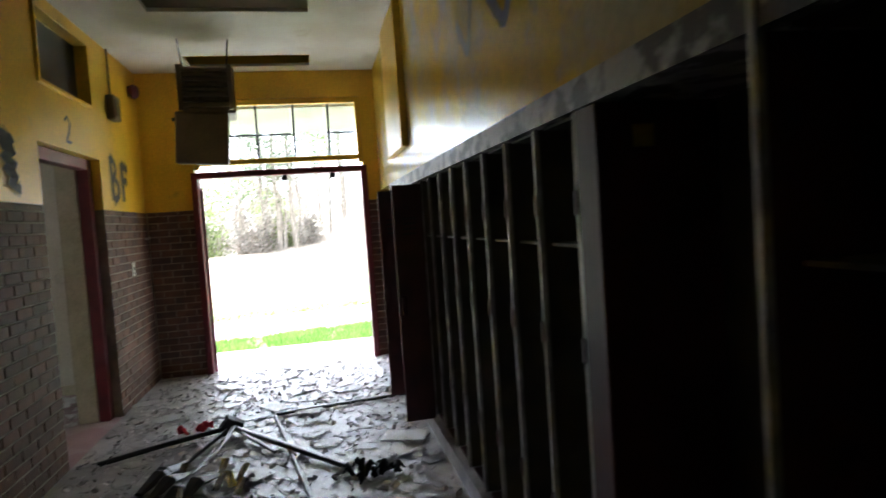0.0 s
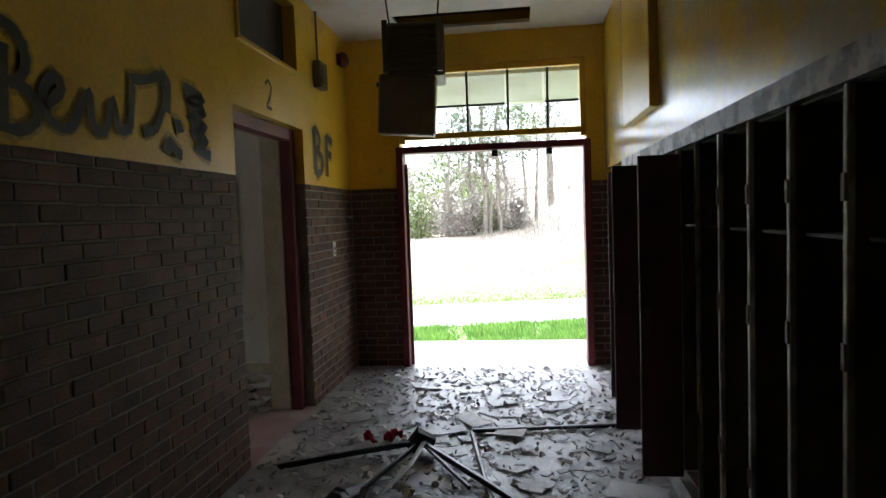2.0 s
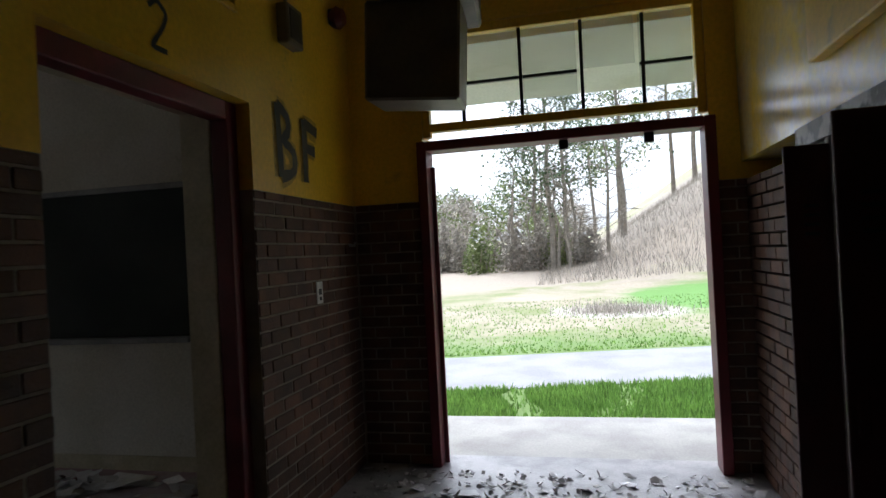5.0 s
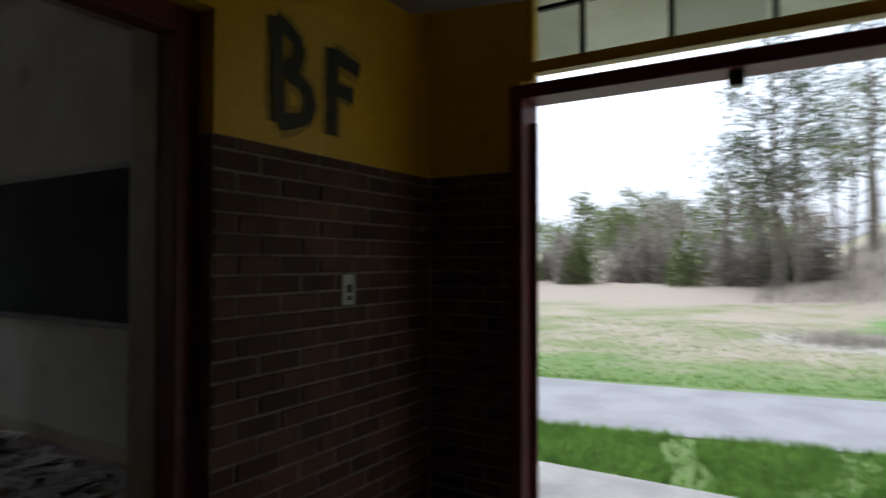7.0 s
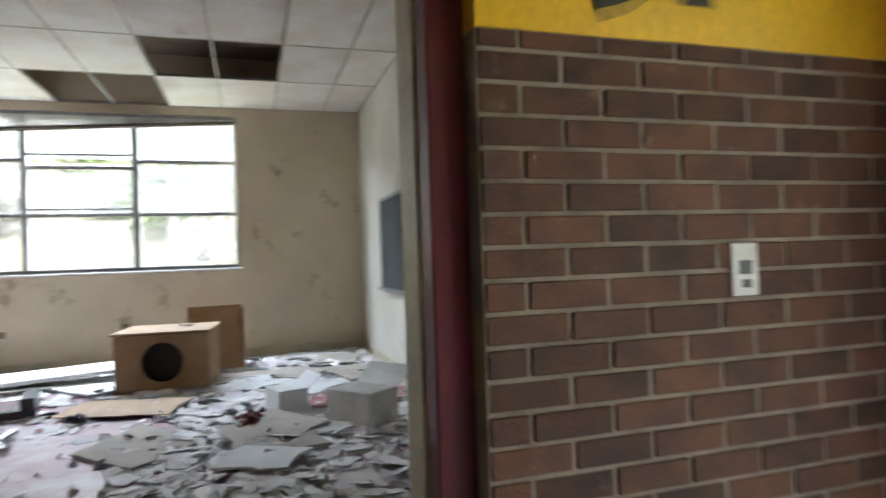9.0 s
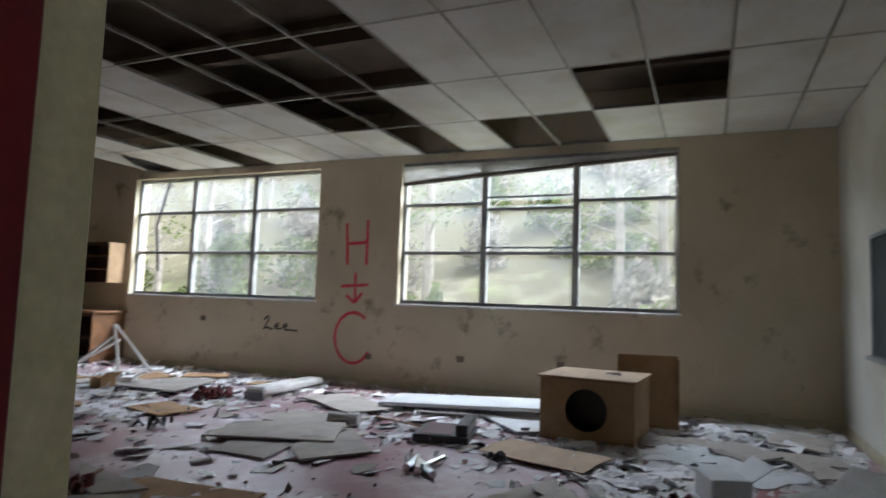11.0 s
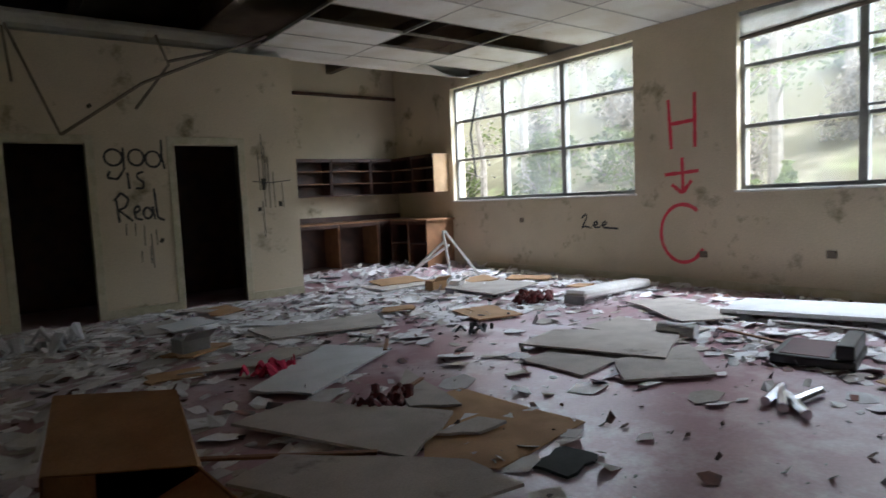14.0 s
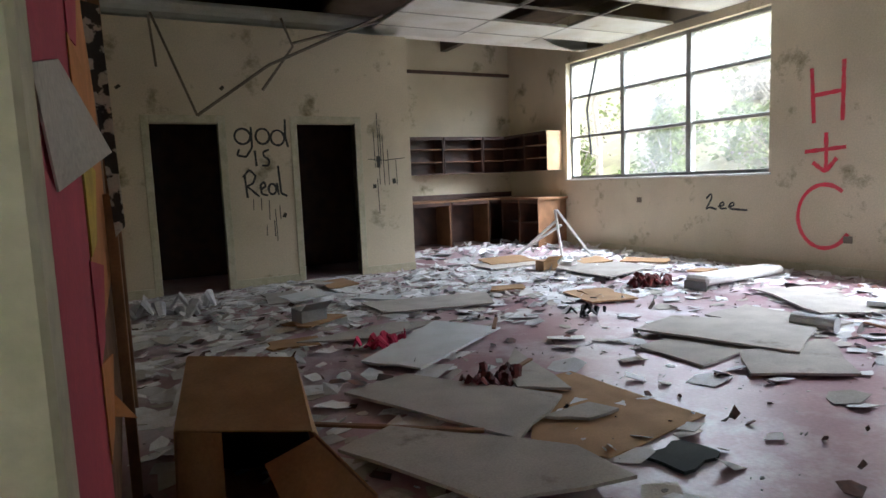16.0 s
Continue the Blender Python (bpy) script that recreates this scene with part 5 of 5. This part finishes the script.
def tree(x, y, height, spread, leaves, material, label, seed, limbs=9, start=0.35, size=0.28):
    r = random.Random(seed)
    z = ground_height(x, y) - 0.05
    t = thing("tree", label, "tree", (x, y, z), group="wood round the school")
    bm = bmesh.new()
    bend = [Vector((r.uniform(-0.2, 0.2) * k * 0.4, r.uniform(-0.2, 0.2) * k * 0.4, height * k / 5)) for k in range(6)]
    rod(bm, bend, [0.014 * height * (1 - 0.17 * k) + 0.02 for k in range(6)], 7)
    tips = []
    for k in range(limbs):
        f = start + (1 - start) * k / limbs
        b = bend[min(4, int(f * 5))].lerp(bend[min(5, int(f * 5) + 1)], f * 5 % 1)
        a = r.uniform(0, math.tau)
        l = spread * (1.1 - 0.7 * f) * r.uniform(0.7, 1.2)
        e = b + Vector((l * math.cos(a), l * math.sin(a), l * r.uniform(0.05, 0.6)))
        m2 = b.lerp(e, 0.5) + Vector((0, 0, 0.08 * l))
        rod(bm, [b, m2, e], [0.012 * height * 0.35, 0.02, 0.01], 5)
        for _ in range(3):
            s = m2.lerp(e, r.random())
            q = s + Vector((r.uniform(-1, 1), r.uniform(-1, 1), r.uniform(0, 0.8))) * l * 0.35
            rod(bm, [s, q], [0.014, 0.006], 4)
            tips += [q]
        tips += [m2, e]
    part("trunk", bm, BARK, t)
    verts, faces = [], []
    for _ in range(leaves):
        c = r.choice(tips) + Vector((r.gauss(0, 1), r.gauss(0, 1), r.gauss(0, 0.7))) * spread * 0.13
        u = Vector((r.gauss(0, 1), r.gauss(0, 1), r.gauss(0, 1))).normalized() * size * r.uniform(0.4, 1)
        w = u.orthogonal() * r.uniform(0.4, 0.8)
        n = len(verts)
        verts += [c - u, c - w, c + u, c + w]
        faces.append((n, n + 1, n + 2, n + 3))
    if leaves:
        me = bpy.data.meshes.new("crown")
        me.from_pydata(verts, [], faces)
        me.materials.append(material)
        new("crown", me).parent = t
    return t


rt = random.Random(5)
for x, y, h, w in ((-1.7, 36.2, 11.5, 3.4), (-0.9, 37, 10.5, 3.0), (-2.6, 37.5, 9, 2.6), (2.2, 41, 12, 3.6)):
    tree(x, y, h, w, 1700, PINE, "tall sparse pine at the field's edge", 200 + int(y * 10), 26, 0.3, 0.11)
for k in range(8):
    tree(rt.uniform(-4, 1.5), rt.uniform(35, 39), rt.uniform(4, 7), 2.0, 160, BRUSH, "bare grey tree on the field's edge", 202 + k, 14, 0.2, 0.07)
for k in range(42):
    x = rt.uniform(0, 44)
    tree(x, rt.uniform(44, 66) - x * 0.2, rt.uniform(10, 17), rt.uniform(2.6, 4.0), 1500, rt.choice((LEAF, LEAF, PINE, BRUSH)), "tall slender spring tree on the wooded hill", 210 + k, 16, 0.42, 0.15)
for k in range(24):
    tree(rt.uniform(-34, 0), rt.uniform(50, 85), rt.uniform(4, 7), rt.uniform(2.6, 3.6), 1200, rt.choice((LEAF, LEAF, BRUSH)), "hazy spring tree beyond the field", 260 + k, 14, 0.2, 0.16)


def shrub(x, y, w, h, n, material, label, seed):
    r = random.Random(seed)
    s = thing("shrub", label, "shrub", (x, y, ground_height(x, y) - 0.05), group="brush at the field's edge")
    bm = bmesh.new()
    for _ in range(9):
        a, l = r.uniform(0, math.tau), r.uniform(0.3, 0.9)
        rod(bm, [(0.1 * math.cos(a), 0.1 * math.sin(a), 0), (w * 0.25 * math.cos(a), w * 0.25 * math.sin(a), h * 0.5 * l + 0.1), (w * 0.45 * math.cos(a), w * 0.45 * math.sin(a), h * l)], [0.04, 0.025, 0.01], 5)
    part("stem", bm, BARK, s)
    verts, faces = [], []
    for _ in range(n):
        a, q, f = r.uniform(0, math.tau), math.sqrt(r.random()), r.random()
        rad = w * 0.5 * q * math.sqrt(max(0.05, 1 - f * f)) * (0.75 + 0.3 * math.sin(3 * a + seed))
        c = Vector((rad * math.cos(a), rad * math.sin(a), h * f * (0.8 + 0.25 * math.sin(2 * a + seed))))
        u = Vector((r.gauss(0, 1), r.gauss(0, 1), r.gauss(0, 1))).normalized() * r.uniform(0.05, 0.13)
        v = u.orthogonal() * r.uniform(0.25, 0.7)
        k = len(verts)
        verts += [c - u, c - v, c + u, c + v]
        faces.append((k, k + 1, k + 2, k + 3))
    me = bpy.data.meshes.new("leaves")
    me.from_pydata(verts, [], faces)
    me.materials.append(material)
    new("leaves", me).parent = s


for k in range(24):
    shrub(-19 + k * 0.85 + rt.uniform(-0.6, 0.6), rt.uniform(36, 41), rt.uniform(2.0, 3.6), rt.uniform(1.6, 3.4), 1300, BRUSH if k % 5 else LEAF, "grey tangled brush at the field's edge", 300 + k)
blades("weed_heap", 700, lambda r: (r.gauss(0.6, 0.55), r.gauss(18.2, 0.5)), 0.22, BRUSH, "low heap of pale dead weeds", 34)
# wood behind the classroom windows
for k in range(60):
    x = rt.uniform(-46, -15.5)
    tree(x, rt.uniform(-16, 16), rt.uniform(7, 12), rt.uniform(1.4, 2.2), 900, rt.choice((LEAF, BRUSH, BRUSH)), "slender spring tree behind the classroom", 400 + k, 14, 0.15, 0.08)
for k in range(84):
    shrub(-12.6 - 22 * rt.random() ** 1.5, -13 + k * 0.32, rt.uniform(1.6, 2.8), rt.uniform(1.0, 2.0), 900, LEAF if k % 3 else BRUSH, "spring undergrowth behind the classroom", 500 + k)

# ---- bricks, last ----
BW, BH, JT, BD = 0.1945, 0.0615, 0.0108, 0.1


def brick_mesh(w, name):
    bm = cuboid(0, w, 0, BD, 0, BH, bevel=0.003)
    me = bpy.data.meshes.new(name)
    bm.to_mesh(me)
    bm.free()
    me.materials.append(BRICK)
    return me


WHOLE = brick_mesh(BW, "brick")
HEADS = {}


def lay_bricks(name, label, place, length, limit, near):
    """Running bond from 0 to length; place(u, z) gives a brick's pose; near(u) says which bricks are parts."""
    wall = thing(name, label, "wall", kind="structure")
    rest, count = bmesh.new(), 0
    rr = random.Random(len(name))
    for c in range(25):
        z = -0.0055 + c * (BH + JT)
        cut_course = 0.6 if c == 24 else 1.0
        u = 0.0 if c % 2 else -(BW + JT) / 2
        while u < length - 0.02:
            a, b = max(u, 0), min(u + BW, length)
            w = round(b - a, 3)
            if w > 0.03:
                m = place(a, z) @ pose(0, rr.uniform(-0.003, 0.003), 0, rr.uniform(-0.6, 0.6), 0, 0) @ Matrix.Diagonal((1, 1, cut_course, 1))
                if near(a) and count < limit:
                    if w not in HEADS:
                        HEADS[w] = WHOLE if abs(w - BW) < 0.002 else brick_mesh(w, "brick")
                    ob = new("brick", HEADS[w])
                    ob.parent, ob.matrix_basis = wall, m
                    count += 1
                else:
                    box(rest, 0, w, 0, BD * 0.3, 0, BH, m=m)
            u += BW + JT
    if rest.verts:
        tagged(part("brick_courses", rest, BRICK, wall), kind="stuff")
    else:
        rest.free()


# west wall: u runs along +y, outer face at x = -1.5
def west_place(y0):
    return lambda u, z: Matrix.Translation((-1.5, y0 + u, z)) @ pose(0, 0, 0, 0, 0, 90)


lay_bricks("wall_brick_west_north", "brown brick dado beside the classroom door", west_place(5.98), 1.31, 300, lambda u: True)
lay_bricks("wall_brick_west_south", "brown brick dado along the corridor", west_place(1.2), 3.585, 300, lambda u: u > 1.2)
lay_bricks("wall_brick_north_west", "brown brick beside the exit door", lambda u, z: Matrix.Translation((-1.49 + u, 7.3, z)), 0.465, 300, lambda u: True)
lay_bricks("wall_brick_north_east", "brown brick beside the exit door", lambda u, z: Matrix.Translation((0.845 + u, 7.3, z)), 0.47, 300, lambda u: True)
lay_bricks("wall_brick_east", "brown brick dado past the lockers", lambda u, z: Matrix.Translation((1.0, 7.29 - u, z)) @ pose(0, 0, 0, 0, 0, -90), 1.04, 300, lambda u: True)
